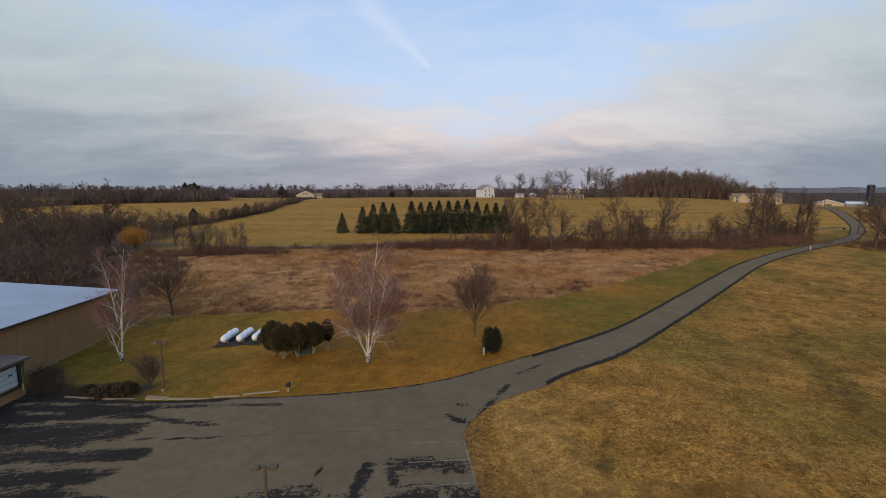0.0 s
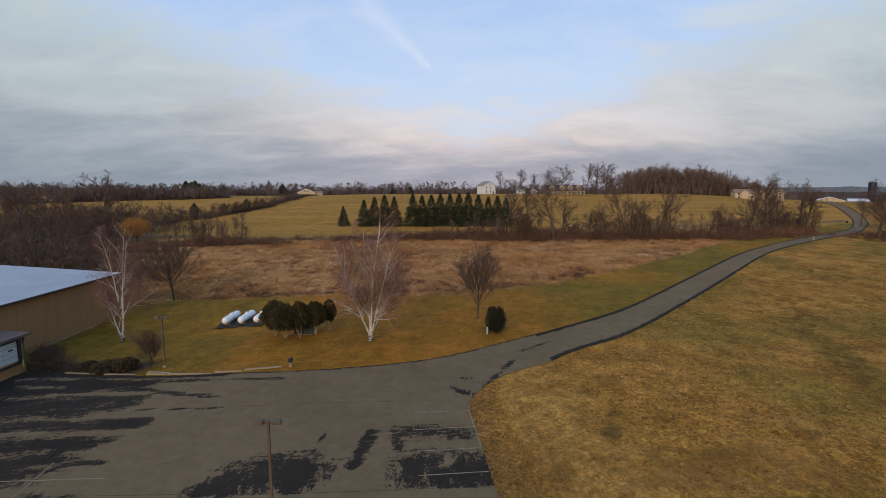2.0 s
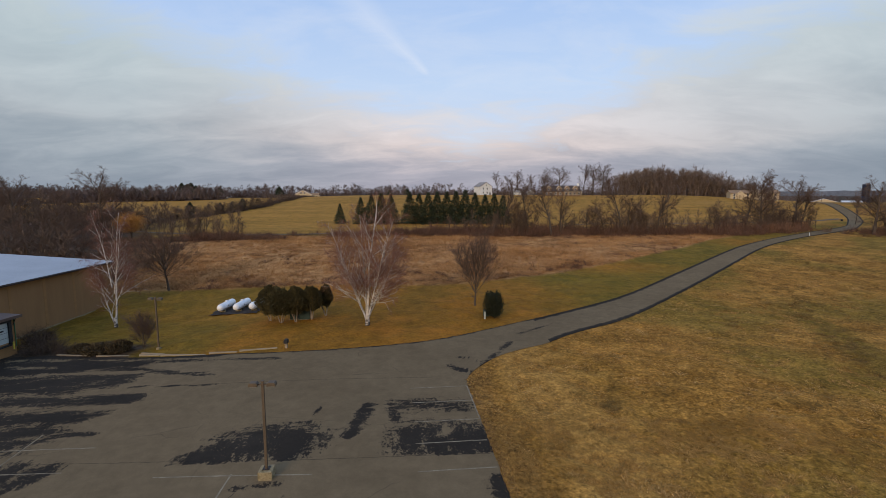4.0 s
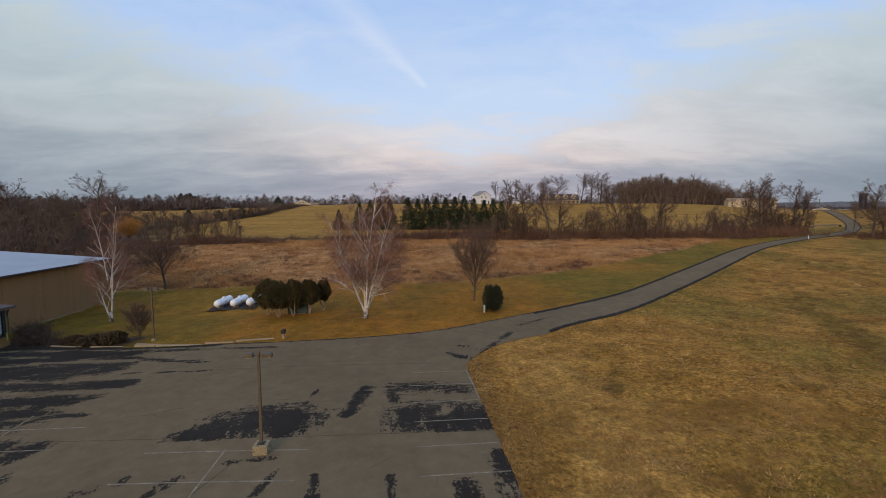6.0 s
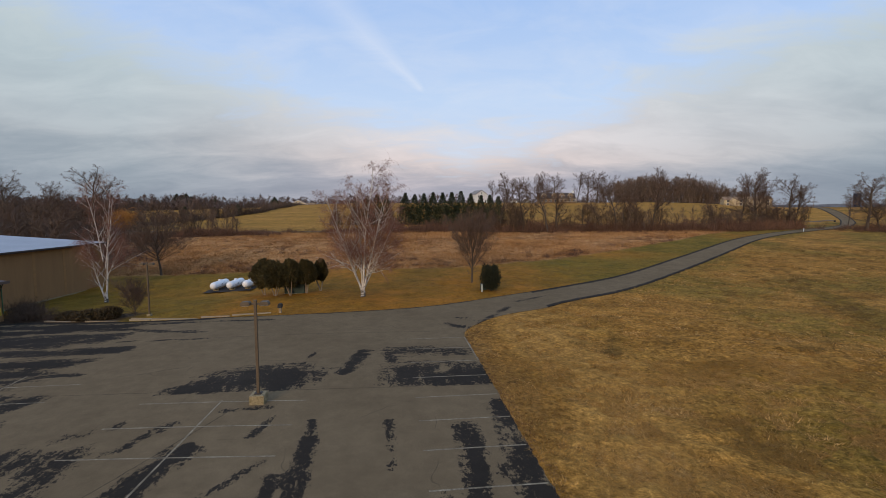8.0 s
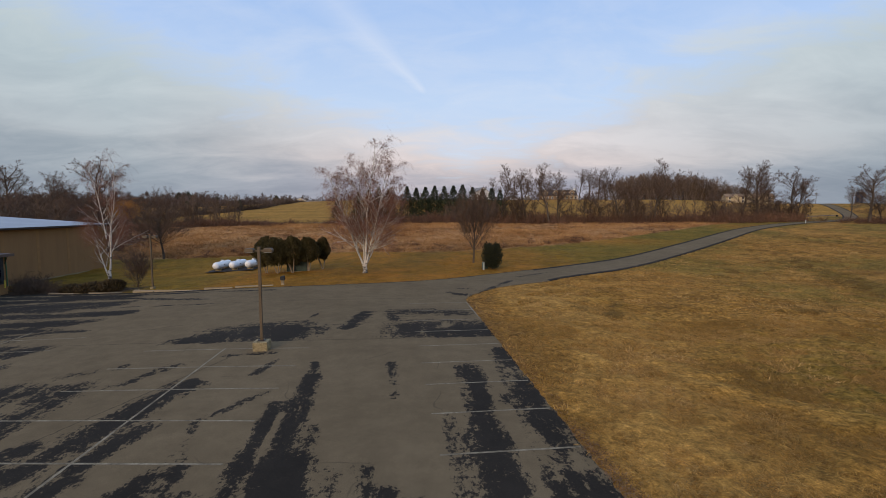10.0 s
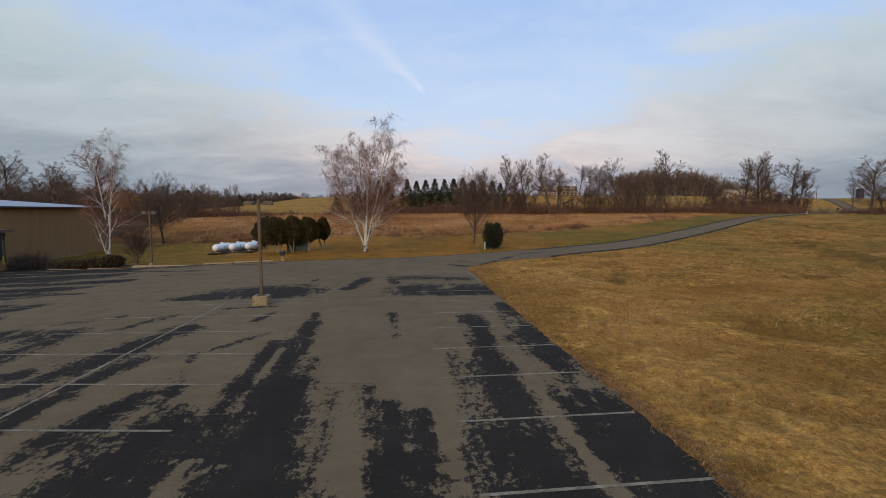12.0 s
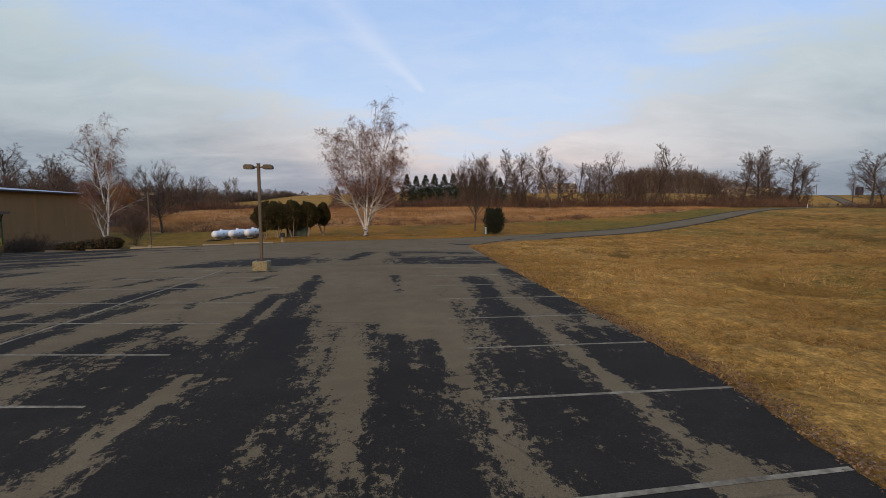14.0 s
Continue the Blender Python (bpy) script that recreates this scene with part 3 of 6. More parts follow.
def farm_track():
    """A gravel track that leaves the lane and runs behind the hedgerow."""
    cols = []
    for x in steps((-120, 181, 2.0)):
        y = profile(TRACK, x) + 0.4 * noise.noise((x * 0.1, 2.0, 1.0))
        cols.append([(x, y - 1.3), (x, y), (x, y + 1.3)])
    verts, faces = [], []
    for col in cols:
        verts += [(x, y, height(x, y) + 0.10) for x, y in col]
    for i in range(len(cols) - 1):
        for j in range(2):
            a = i * 3 + j
            faces.append((a, a + 3, a + 4, a + 1))
    ob = new("track", mesh_from("track", verts, faces, material("grey_track_gravel", ((0.085, 0.064, 0.044), (0.14, 0.104, 0.072)), 0.3, 6, 0.95, 0.5, spots=0.3)))
    tagged(ob, "narrow grey gravel farm track behind the hedgerow", "track", kind="structure")


TRACK = ((-120, 172), (-93, 157), (-75, 150.5), (-50, 147.8), (-38, 149.5), (-29, 153), (-17, 157.5), (3, 162), (21, 166), (40, 175), (59, 187.5), (92, 190), (129, 194), (160, 202.5), (181, 211))
farm_track()

# ---- building blocks ----


class Shape:
    """Gathers vertices and faces of one mesh."""

    def __init__(self):
        self.v, self.f = [], []

    def tube(self, path, radii, sides=4, cap=False):
        base, n = len(self.v), len(path)
        side = None
        for i, p in enumerate(path):
            d = path[min(i + 1, n - 1)] - path[max(i - 1, 0)]
            if d.length < 1e-7:
                d = Vector((0, 0, 1))
            d.normalize()
            side = (side - d * side.dot(d)) if side is not None else d.orthogonal()
            if side.length < 1e-5:
                side = d.orthogonal()
            side.normalize()
            other = d.cross(side)
            for k in range(sides):
                a = 2 * math.pi * k / sides
                self.v.append(p + (side * math.cos(a) + other * math.sin(a)) * radii[i])
        for i in range(n - 1):
            for k in range(sides):
                a, b = base + i * sides + k, base + i * sides + (k + 1) % sides
                self.f.append((a, b, b + sides, a + sides))
        if cap:
            self.f.append(tuple(base + k for k in range(sides))[::-1])
            self.f.append(tuple(base + (n - 1) * sides + k for k in range(sides)))

    def blade(self, p, d, width, rng):
        """A narrow leaf or grass blade: one triangle."""
        s = Vector((rng.uniform(-1, 1), rng.uniform(-1, 1), rng.uniform(-0.3, 0.3)))
        s = (s - d * s.dot(d) / max(1e-6, d.length_squared)).normalized() * width * 0.5
        b = len(self.v)
        self.v += [p - s, p + s, p + d]
        self.f.append((b, b + 1, b + 2))

    def box(self, lo, hi):
        b = len(self.v)
        for x in (lo[0], hi[0]):
            for y in (lo[1], hi[1]):
                for z in (lo[2], hi[2]):
                    self.v.append(Vector((x, y, z)))
        for q in ((0, 1, 3, 2), (4, 6, 7, 5), (0, 4, 5, 1), (2, 3, 7, 6), (0, 2, 6, 4), (1, 5, 7, 3)):
            self.f.append(tuple(b + i for i in q))
        return self

    def prism(self, outline, axis, a, b):
        """A flat outline of (p, q) pushed along an axis from a to b."""
        base, n = len(self.v), len(outline)
        for w in (a, b):
            for p, q in outline:
                self.v.append(Vector({"x": (w, p, q), "y": (p, w, q), "z": (p, q, w)}[axis]))
        for i in range(n):
            j = (i + 1) % n
            self.f.append((base + i, base + j, base + n + j, base + n + i))
        self.f.append(tuple(base + i for i in range(n))[::-1])
        self.f.append(tuple(base + n + i for i in range(n)))
        return self

    def mesh(self, name, mat, soft=False, bevel=0.0):
        me = mesh_from(name, self.v, self.f, mat, soft)
        bm = bmesh.new()
        bm.from_mesh(me)
        if bevel:
            bmesh.ops.bevel(bm, geom=list(bm.edges), offset=bevel, segments=2, affect="EDGES", profile=0.6)
        if len(bm.faces) < 20000:
            bmesh.ops.recalc_face_normals(bm, faces=bm.faces)
        bm.to_mesh(me)
        bm.free()
        return me


def part(name, shape, mat, parent, label="", soft=False, bevel=0.0):
    me = shape if isinstance(shape, bpy.types.Mesh) else shape.mesh(name, mat, soft, bevel)
    ob = new(name, me)
    ob.parent = parent
    return tagged(ob, label) if label else ob


def thing(name, label, category, group="", at=None):
    ob = new(name)
    ob.empty_display_size = 0.3
    if at is not None:
        ob.matrix_basis = at
    return tagged(ob, label, category, group)


def rod(a, b, r, sides=8, r2=None):
    s = Shape()
    s.tube([Vector(a), Vector(b)], [r, r if r2 is None else r2], sides, True)
    return s


def on_ground(x, y, turn=0.0, size=1.0, sink=0.0, squash=1.0):
    return Matrix.LocRotScale((x, y, height(x, y) - sink), Euler((0, 0, radians(turn))), (size, size, size * squash))


def again(ob, m):
    """A copy at the pose m that does not take over its source's own size."""
    return copy_thing(ob, m @ Matrix.Diagonal((1 / ob.scale.x, 1 / ob.scale.y, 1 / ob.scale.z, 1)))


def replicate(shapes, places, name, mat, label, category):
    """One mesh of many copies of a few shapes, for what nobody could count. Places: shape index, x, y, z, turn, width, tall."""
    vs, fs, base = [], [], 0
    arr = [(np.array([tuple(v) for v in s.v]), s.f) for s in shapes]
    for k, x, y, z, turn, wide, tall in places:
        v, f = arr[k]
        c, s = math.cos(turn), math.sin(turn)
        q = np.empty_like(v)
        q[:, 0] = (v[:, 0] * c - v[:, 1] * s) * wide + x
        q[:, 1] = (v[:, 0] * s + v[:, 1] * c) * wide + y
        q[:, 2] = v[:, 2] * tall + z
        vs.append(q)
        fs += [tuple(i + base for i in face) for face in f]
        base += len(v)
    me = bpy.data.meshes.new(name)
    me.from_pydata(np.concatenate(vs).tolist(), [], fs)
    me.materials.append(mat)
    ob = new(name, me)
    return tagged(ob, label, category, kind="stuff")


# ---- trees ----


def limb(rng, p, d, length, segments, wander, pull):
    """A wandering path; pull bends it up (+) or lets it droop (-) towards its end."""
    pts, d = [Vector(p)], Vector(d).normalized()
    for i in range(segments):
        t = (i + 1) / segments
        d = d + Vector((rng.gauss(0, wander), rng.gauss(0, wander), rng.gauss(0, wander) + pull * t))
        d.normalize()
        pts.append(pts[-1] + d * (length / segments))
    return pts


def spread_from(rng, d, angle):
    """A direction that leaves d at the given angle, to any side."""
    d = Vector(d).normalized()
    s = d.orthogonal().normalized()
    a = rng.uniform(0, 2 * math.pi)
    s = s * math.cos(a) + d.cross(s) * math.sin(a)
    return (d * math.cos(angle) + s * math.sin(angle)).normalized()


def along(path, t):
    k = min(len(path) - 2, int(t * (len(path) - 1)))
    w = t * (len(path) - 1) - k
    return path[k].lerp(path[k + 1], w), (path[k + 1] - path[k]).normalized()


def grow(rng, wood, fine, path, radius, levels, depth=0, droop=0.0, twig=0.034, thin=1.0):
    """Tubes for a path and its branches. levels: per order (count, first, angle, length share, pull)."""
    n = len(path)
    radii = [max(radius * (1 - 0.82 * i / (n - 1)), 0.008) for i in range(n)]
    target = wood if depth == 0 or (depth == 1 and radius > 0.022) or (depth == 2 and radius > thin) else fine
    target.tube(path, radii, (7, 5, 3, 3)[min(depth, 3)])
    if depth >= len(levels):
        return
    count, first, angle, share, pull = levels[depth]
    size = sum((path[i + 1] - path[i]).length for i in range(n - 1))
    for c in range(count):
        t = first + (1 - first) * (c + rng.random()) / count
        t = min(t, 0.985)
        p, d = along(path, t)
        e = spread_from(rng, d, angle * rng.uniform(0.65, 1.25))
        if e.z < -0.25 and droop == 0.0:
            e.z *= -0.4
        ln = size * share * (1.15 - 0.75 * t) * rng.uniform(0.7, 1.25)
        r = max(radius * (1 - 0.82 * t) * rng.uniform(0.5, 0.7), 0.012)
        if depth + 1 == len(levels) and depth >= 2:
            e = (e + Vector((0, 0, pull))).normalized()
            fine.blade(p, e * ln * 1.5, twig, rng)
            continue
        segs = (6, 5, 3, 2)[min(depth, 3)]
        grow(rng, wood, fine, limb(rng, p, e, ln, segs, 0.07 + 0.02 * depth, pull), r, levels, depth + 1, droop, twig, thin)


def foliage(rng, shape, count, point, size, up=0.2):
    """Scatters small leaf sprays; point(rng) gives a place and the outward way."""
    for _ in range(count):
        p, out = point(rng)
        d = (out + Vector((rng.gauss(0, 0.6), rng.gauss(0, 0.6), rng.gauss(0, 0.6) + up))).normalized()
        shape.blade(p, d * size * rng.uniform(0.7, 1.5), size * rng.uniform(0.5, 0.9), rng)


def clump(wide, tall, low, seed, taper=0.0):
    """Points on and just under a lumpy egg."""
    def point(rng):
        z = rng.uniform(-1, 1)
        a = rng.uniform(0, 2 * math.pi)
        s = math.sqrt(max(0.0, 1 - z * z))
        d = Vector((s * math.cos(a), s * math.sin(a), z))
        lump = 1 + 0.22 * noise.noise(d * 2.3 + Vector((seed, 0, 0))) + 0.10 * noise.noise(d * 6 + Vector((0, seed, 0)))
        r = lump * rng.uniform(0.72, 1.0)
        w = wide * 0.5 * r * (1 - taper * max(0.0, z))
        return Vector((d.x * w, d.y * w, low + tall * 0.5 * (1 + d.z * r))), d
    return point


BARK = material("grey_bark", ((0.060, 0.043, 0.032), (0.105, 0.077, 0.057)), 1.5, 12, 0.9, 0.5, stretch=(1, 1, 0.3))
TWIG = material("bare_twigs", ((0.085, 0.052, 0.036), (0.13, 0.082, 0.058)), 0.4, 5, 0.9, 0, island=0.3)
RED_TWIG = material("birch_twigs", ((0.15, 0.060, 0.038), (0.23, 0.105, 0.068)), 0.3, 5, 0.85, 0, island=0.35)
LEAF_YEW = material("dark_yew_leaves", ((0.012, 0.017, 0.009), (0.030, 0.032, 0.015)), 2.0, 20, 0.8, 0, island=0.4)
LEAF_ARBOR = material("olive_arborvitae_leaves", ((0.036, 0.030, 0.009), (0.076, 0.057, 0.017)), 1.2, 20, 0.85, 0, island=0.4)
LEAF_SPRUCE = material("spruce_needles", ((0.024, 0.033, 0.018), (0.060, 0.074, 0.040)), 0.5, 10, 0.85, 0, island=0.4)
WILLOW = material("willow_wands", ((0.36, 0.15, 0.022), (0.48, 0.22, 0.045)), 0.5, 10, 0.8, 0, island=0.3)


def birch_bark():
    m = bpy.data.materials.new("birch_bark")
    m.use_nodes = True
    nt = m.node_tree
    bsdf = nt.nodes["Principled BSDF"]
    vec = nt.nodes.new("ShaderNodeTexCoord").outputs["Object"]
    marks = noise_node(nt, mapping(nt, vec, scale=(2.2, 2.2, 7)), 1.0, 4, 0.65)
    stain = noise_node(nt, vec, 0.6, 4, 0.6)
    sep = nt.nodes.new("ShaderNodeSeparateXYZ")
    nt.links.new(vec, sep.inputs[0])
    foot = math_node(nt, "MULTIPLY", math_node(nt, "SUBTRACT", 1.1, sep.outputs[2], True), 0.16)
    base = ramp_node(nt, stain, ((0.35, (0.40, 0.35, 0.30)), (0.6, (0.62, 0.57, 0.51))))
    dark = ramp_node(nt, math_node(nt, "ADD", marks, foot), ((0.55, 0.0), (0.62, 1.0)))
    nt.links.new(mix_node(nt, dark, base, (0.045, 0.038, 0.032)), bsdf.inputs["Base Color"])
    bsdf.inputs["Roughness"].default_value = 0.75
    return m


BIRCH = birch_bark()


def birch(seed, stems, label, x, y, turn, levels, foot):
    """White stems out of one dark foot; each stem: lean x, lean y, start height, length, radius."""
    rng = random.Random(seed)
    wood, fine = Shape(), Shape()
    wood.tube([Vector((0, 0, -0.2)), Vector((0.02, 0, 0.5)), Vector((0, 0, 1.3))], [foot * 1.25, foot, foot * 0.8], 9)
    for i, (lx, ly, z, ln, r) in enumerate(stems):
        path = limb(rng, (lx * min(z, 2.5) * 0.3, ly * 0.3, z), (lx, ly, 1), ln, 11, 0.035, 0.025)
        grow(rng, wood, fine, path, r, levels, 0, 1.0, 0.012, 0.0119)
    # weeping ends
    ends = [Vector(fine.v[i]) for i in range(0, len(fine.v), 17)]
    for p in ends:
        if p.z < 5.0 or rng.random() < 0.45:
            continue
        q = limb(rng, p, (rng.gauss(0, 0.7), rng.gauss(0, 0.7), 0.1), rng.uniform(0.8, 2.2), 3, 0.10, -0.8)
        for a, b in zip(q, q[1:]):
            fine.blade(a, (b - a) * 1.3, 0.015, rng)
    ob = thing("birch_tree", label, "tree", "birches", on_ground(x, y, turn))
    part("trunk", wood, BIRCH, ob, "white peeling bark with dark marks", soft=True)
    part("crown", fine, RED_TWIG, ob, "fine reddish-brown hanging twigs")
    return ob


BIRCH_LEVELS = ((18, 0.15, 0.84, 0.36, 0.07), (7, 0.15, 0.66, 0.48, 0.0), (6, 0.1, 0.72, 0.6, -0.22), (5, 0.1, 0.85, 0.95, -0.45))
birch(5, ((-0.24, 0.03, 0.3, 13.0, 0.135), (-0.11, 0.16, 0.3, 13.8, 0.12), (0.02, -0.05, 0.3, 15.6, 0.155), (0.13, 0.12, 0.3, 13.8, 0.13), (0.27, -0.06, 0.5, 12.2, 0.115), (0.44, 0.14, 0.9, 10.2, 0.095), (-0.38, -0.12, 0.9, 10.8, 0.09), (0.6, -0.1, 2.2, 7.6, 0.07)),
      "tall bare white birch with several stems on the lawn", -9.75, 58.4, 0, BIRCH_LEVELS, 0.28)
birch(8, ((-0.46, -0.02, 0.2, 8.6, 0.105), (0.03, 0.05, 0.2, 15.4, 0.13), (0.20, 0.0, 4.6, 9.4, 0.085), (-0.16, 0.1, 5.5, 10.2, 0.085), (0.42, 0.1, 3.4, 5.4, 0.05), (-0.6, -0.1, 4.6, 4.0, 0.045)), "bare white birch with two leaning stems beside the warehouse", -44.6, 62.4, 0,
      ((15, 0.16, 0.74, 0.31, 0.03), (6, 0.15, 0.65, 0.5, -0.06), (5, 0.1, 0.75, 0.66, -0.35), (5, 0.1, 0.85, 0.95, -0.6)), 0.22)


def vase_tree(seed, tall, fork, limbs, spread, radius, label, x, y, twig, side=11, name="bare_tree", category="tree"):
    """A short trunk that forks low into many straight limbs, which open like a fan and end in fine upright twigs."""
    rng = random.Random(seed)
    wood, fine = Shape(), Shape()
    leader = limb(rng, (0, 0, -0.2), (rng.gauss(0, 0.03), rng.gauss(0, 0.03), 1), tall * 0.62, 9, 0.035, 0.02)
    wood.tube(leader, [radius * (1.15 - 0.95 * i / 9) for i in range(10)], 8)
    for k in range(limbs):
        w = math.sqrt((k + 0.5) / limbs)
        a = k * 2.39996 + rng.gauss(0, 0.25)
        t = min(0.97, (fork + (tall * 0.6 - fork) * (1 - w) * rng.uniform(0.7, 1.2)) / (tall * 0.62))
        start, _ = along(leader, t)
        lean = spread * (0.25 + 0.85 * w) * rng.uniform(0.85, 1.15)
        e = Vector((math.cos(a) * math.sin(lean), math.sin(a) * math.sin(lean), math.cos(lean)))
        ln = (tall - start.z) * (1.08 - 0.30 * w) * rng.uniform(0.85, 1.02)
        path = limb(rng, start, e, ln, 8, 0.06, 0.07)
        r = radius * rng.uniform(0.22, 0.36)
        wood.tube(path, [max(0.01, r * (1 - 0.9 * i / 8)) for i in range(9)], 5)
        for j in range(side):
            t = rng.uniform(0.22, 0.97)
            p, d = along(path, t)
            q = limb(rng, p, spread_from(rng, d, rng.uniform(0.35, 0.8)), ln * rng.uniform(0.14, 0.30) * (1.25 - 0.7 * t), 4, 0.08, 0.07)
            wood.tube(q, [0.022, 0.018, 0.014, 0.01, 0.006], 3)
            for _ in range(9):
                b, f = along(q, rng.uniform(0.1, 1.0))
                h = (spread_from(rng, f, rng.uniform(0.3, 0.8)) + Vector((0, 0, 0.25))).normalized()
                n = rng.uniform(0.4, 1.05)
                fine.blade(b, h * n, twig, rng)
                for _ in range(3):
                    g = (spread_from(rng, h, rng.uniform(0.3, 0.7)) + Vector((0, 0, 0.1))).normalized()
                    fine.blade(b + h * n * rng.uniform(0.2, 0.8), g * rng.uniform(0.25, 0.6), twig, rng)
    # a few low drooping shoots on the trunk
    for _ in range(14):
        q = limb(rng, (0, 0, rng.uniform(fork * 0.6, fork * 1.2)), spread_from(rng, (0, 0, 1), rng.uniform(1.0, 1.5)), rng.uniform(0.8, 2.0), 4, 0.12, -0.12)
        wood.tube(q, [0.02, 0.016, 0.012, 0.008, 0.005], 3)
        for _ in range(8):
            b, f = along(q, rng.uniform(0.2, 1.0))
            fine.blade(b, spread_from(rng, f, 0.6) * rng.uniform(0.3, 0.8), twig, rng)
    ob = thing(name, label, category, at=on_ground(x, y))
    part("trunk", wood, BARK, ob, soft=True)
    part("crown", fine, TWIG, ob, "fine upright grey-brown twigs")


vase_tree(21, 11.2, 1.9, 28, 0.56, 0.14, "small bare tree with a narrow upright crown on the lawn", 4.75, 68.3, 0.016, 18)
vase_tree(33, 12.2, 2.6, 40, 1.0, 0.19, "bare spreading tree at the edge of the meadow", -49.6, 83.6, 0.018, 15)

# tall hedgerow trees: four grown once, then repeated
CROWN_LEVELS = ((0, 0, 0, 0, 0), (10, 0.2, 0.8, 0.42, 0.03), (6, 0.15, 0.75, 0.5, 0.02), (6, 0.1, 0.8, 0.75, 0.05))


def crown_tree(seed, tall, radius, limbs, bole, spread, label, vines=0):
    """A trunk that breaks up into spreading limbs with a rounded crown."""
    rng = random.Random(seed)
    wood, fine = Shape(), Shape()
    trunk = limb(rng, (0, 0, -0.2), (rng.gauss(0, 0.05), rng.gauss(0, 0.05), 1), tall * 0.72, 8, 0.06, 0.02)
    wood.tube(trunk, [radius * (1 - 0.75 * i / 8) for i in range(9)], 7)
    for k in range(limbs):
        t = bole + (1 - bole) * (k + rng.random()) / limbs
        p, d = along(trunk, min(t, 0.98))
        open_angle = spread * (1.15 - 0.75 * (t - bole) / (1 - bole)) * rng.uniform(0.75, 1.2)
        e = spread_from(rng, Vector((0, 0, 1)), open_angle)
        ln = tall * (0.44 - 0.12 * (t - bole) / (1 - bole)) * rng.uniform(0.75, 1.1)
        grow(rng, wood, fine, limb(rng, p, e, ln, 6, 0.11, 0.04), radius * (0.46 - 0.2 * t), CROWN_LEVELS, 1, 0.0, 0.036)
    for _ in range(vines):
        p, d = along(trunk, rng.uniform(0.25, 1.0))
        q = p + Vector((rng.gauss(0, 1.5), rng.gauss(0, 1.5), rng.gauss(0, 0.8)))
        w = limb(rng, q, (rng.gauss(0, 0.5), rng.gauss(0, 0.5), 0.2), rng.uniform(1.2, 3.6), 3, 0.2, -0.8)
        for a, c in zip(w, w[1:]):
            fine.blade(a, (c - a) * 1.3, 0.05, rng)
    ob = thing("bare_tree", label, "tree", "hedgerow trees")
    part("trunk", wood, BARK, ob, soft=True)
    part("crown", fine, TWIG, ob)
    return ob


tall_trees = [
    crown_tree(101, 18, 0.30, 13, 0.34, 0.72, "tall bare deciduous tree in the hedgerow"),
    crown_tree(102, 18, 0.28, 15, 0.24, 0.62, "tall bare tree with an upright fan of limbs in the hedgerow"),
    crown_tree(103, 18, 0.34, 16, 0.30, 0.98, "broad bare tree with a rounded crown in the hedgerow"),
    crown_tree(104, 18, 0.26, 15, 0.14, 1.05, "bare tree hung with tangled vines in the hedgerow", 900),
]
# variant, x, y, height in metres
HEDGE_TREES = ((0, 19.3, 148, 18.3), (1, 27.2, 146, 17.4), (0, 33.7, 143, 18.2), (2, 37.6, 146, 13.4), (3, 24.0, 150, 11.0), (2, 46.5, 150, 9.0),
        (0, 56.9, 148, 17.5), (3, 52.5, 150, 12.0), (2, 60.5, 150, 12.5), (0, 69.2, 150, 20.0), (2, 65, 153, 12.5), (1, 73, 152, 12.0),
        (3, 96, 160, 11.0), (1, 104.1, 160, 18.5), (2, 110.5, 162, 20.5), (3, 117, 168, 15.0), (1, 120, 168, 18.0), (2, 130.1, 170, 18.8), (1, 136, 176, 16.0),
        (0, 169.3, 190, 11.7), (2, 139.9, 150, 18.5), (3, 146, 152, 15.0), (1, 152, 156, 16.5))
HILL_TREES = ((1, 106.2, 352, 23.5), (0, 113, 350, 23.0), (2, 120.9, 352, 24.0), (3, 84, 358, 21.0), (2, 92, 362, 22.0), (2, 62, 380, 20.0), (0, 46, 384, 19.0), (1, 74, 378, 17.0), (3, 128, 356, 20.0))
WEST_TREES = ((2, -115, 160, 22.0), (2, -120, 132, 19.0), (1, -105.2, 130, 16.5), (3, -99.7, 128, 14.5), (0, -108, 136, 13.0), (2, -98, 122, 12.5), (1, -133, 140, 20.0), (3, -90, 112, 10.5), (0, -77, 98, 10.0), (3, -88, 100, 11.5))
for i, (k, x, y, tall) in enumerate(HEDGE_TREES + HILL_TREES + WEST_TREES):
    src = tall_trees[k]
    w = (1.08, 1.0, 1.32, 1.25)[k]
    m = on_ground(x, y, (i * 77) % 360, tall / 17.2 * w, 0.1, 1 / w)
    if src.location.length == 0:
        src.matrix_basis = m
    else:
        again(src, m)


# ---- woods and brush ----


def small_tree(seed, limbs=24, twigs=13, width=0.085):
    rng = random.Random(seed)
    s = Shape()
    path = limb(rng, (0, 0, -0.3), (rng.gauss(0, 0.06), rng.gauss(0, 0.06), 1), 13, 5, 0.07, 0.02)
    s.tube(path, [0.17, 0.14, 0.11, 0.08, 0.05, 0.02], 3)
    for i in range(limbs):
        t = rng.uniform(0.08, 0.97)
        p, d = along(path, t)
        q = limb(rng, p, spread_from(rng, d, rng.uniform(0.5, 1.05)), (1.2 - t) * rng.uniform(3.8, 5.6), 2, 0.15, 0.18)
        s.blade(q[0], q[1] - q[0], 0.13, rng)
        s.blade(q[1] - (q[1] - q[0]) * 0.3, (q[2] - q[1]) * 1.3, 0.10, rng)
        for j in range(twigs):
            b, e = along(q, rng.uniform(0.1, 1.0))
            w = spread_from(rng, e, rng.uniform(0.3, 0.9)) + Vector((0, 0, 0.35))
            s.blade(b, w.normalized() * rng.uniform(0.8, 2.3), width, rng)
    return s


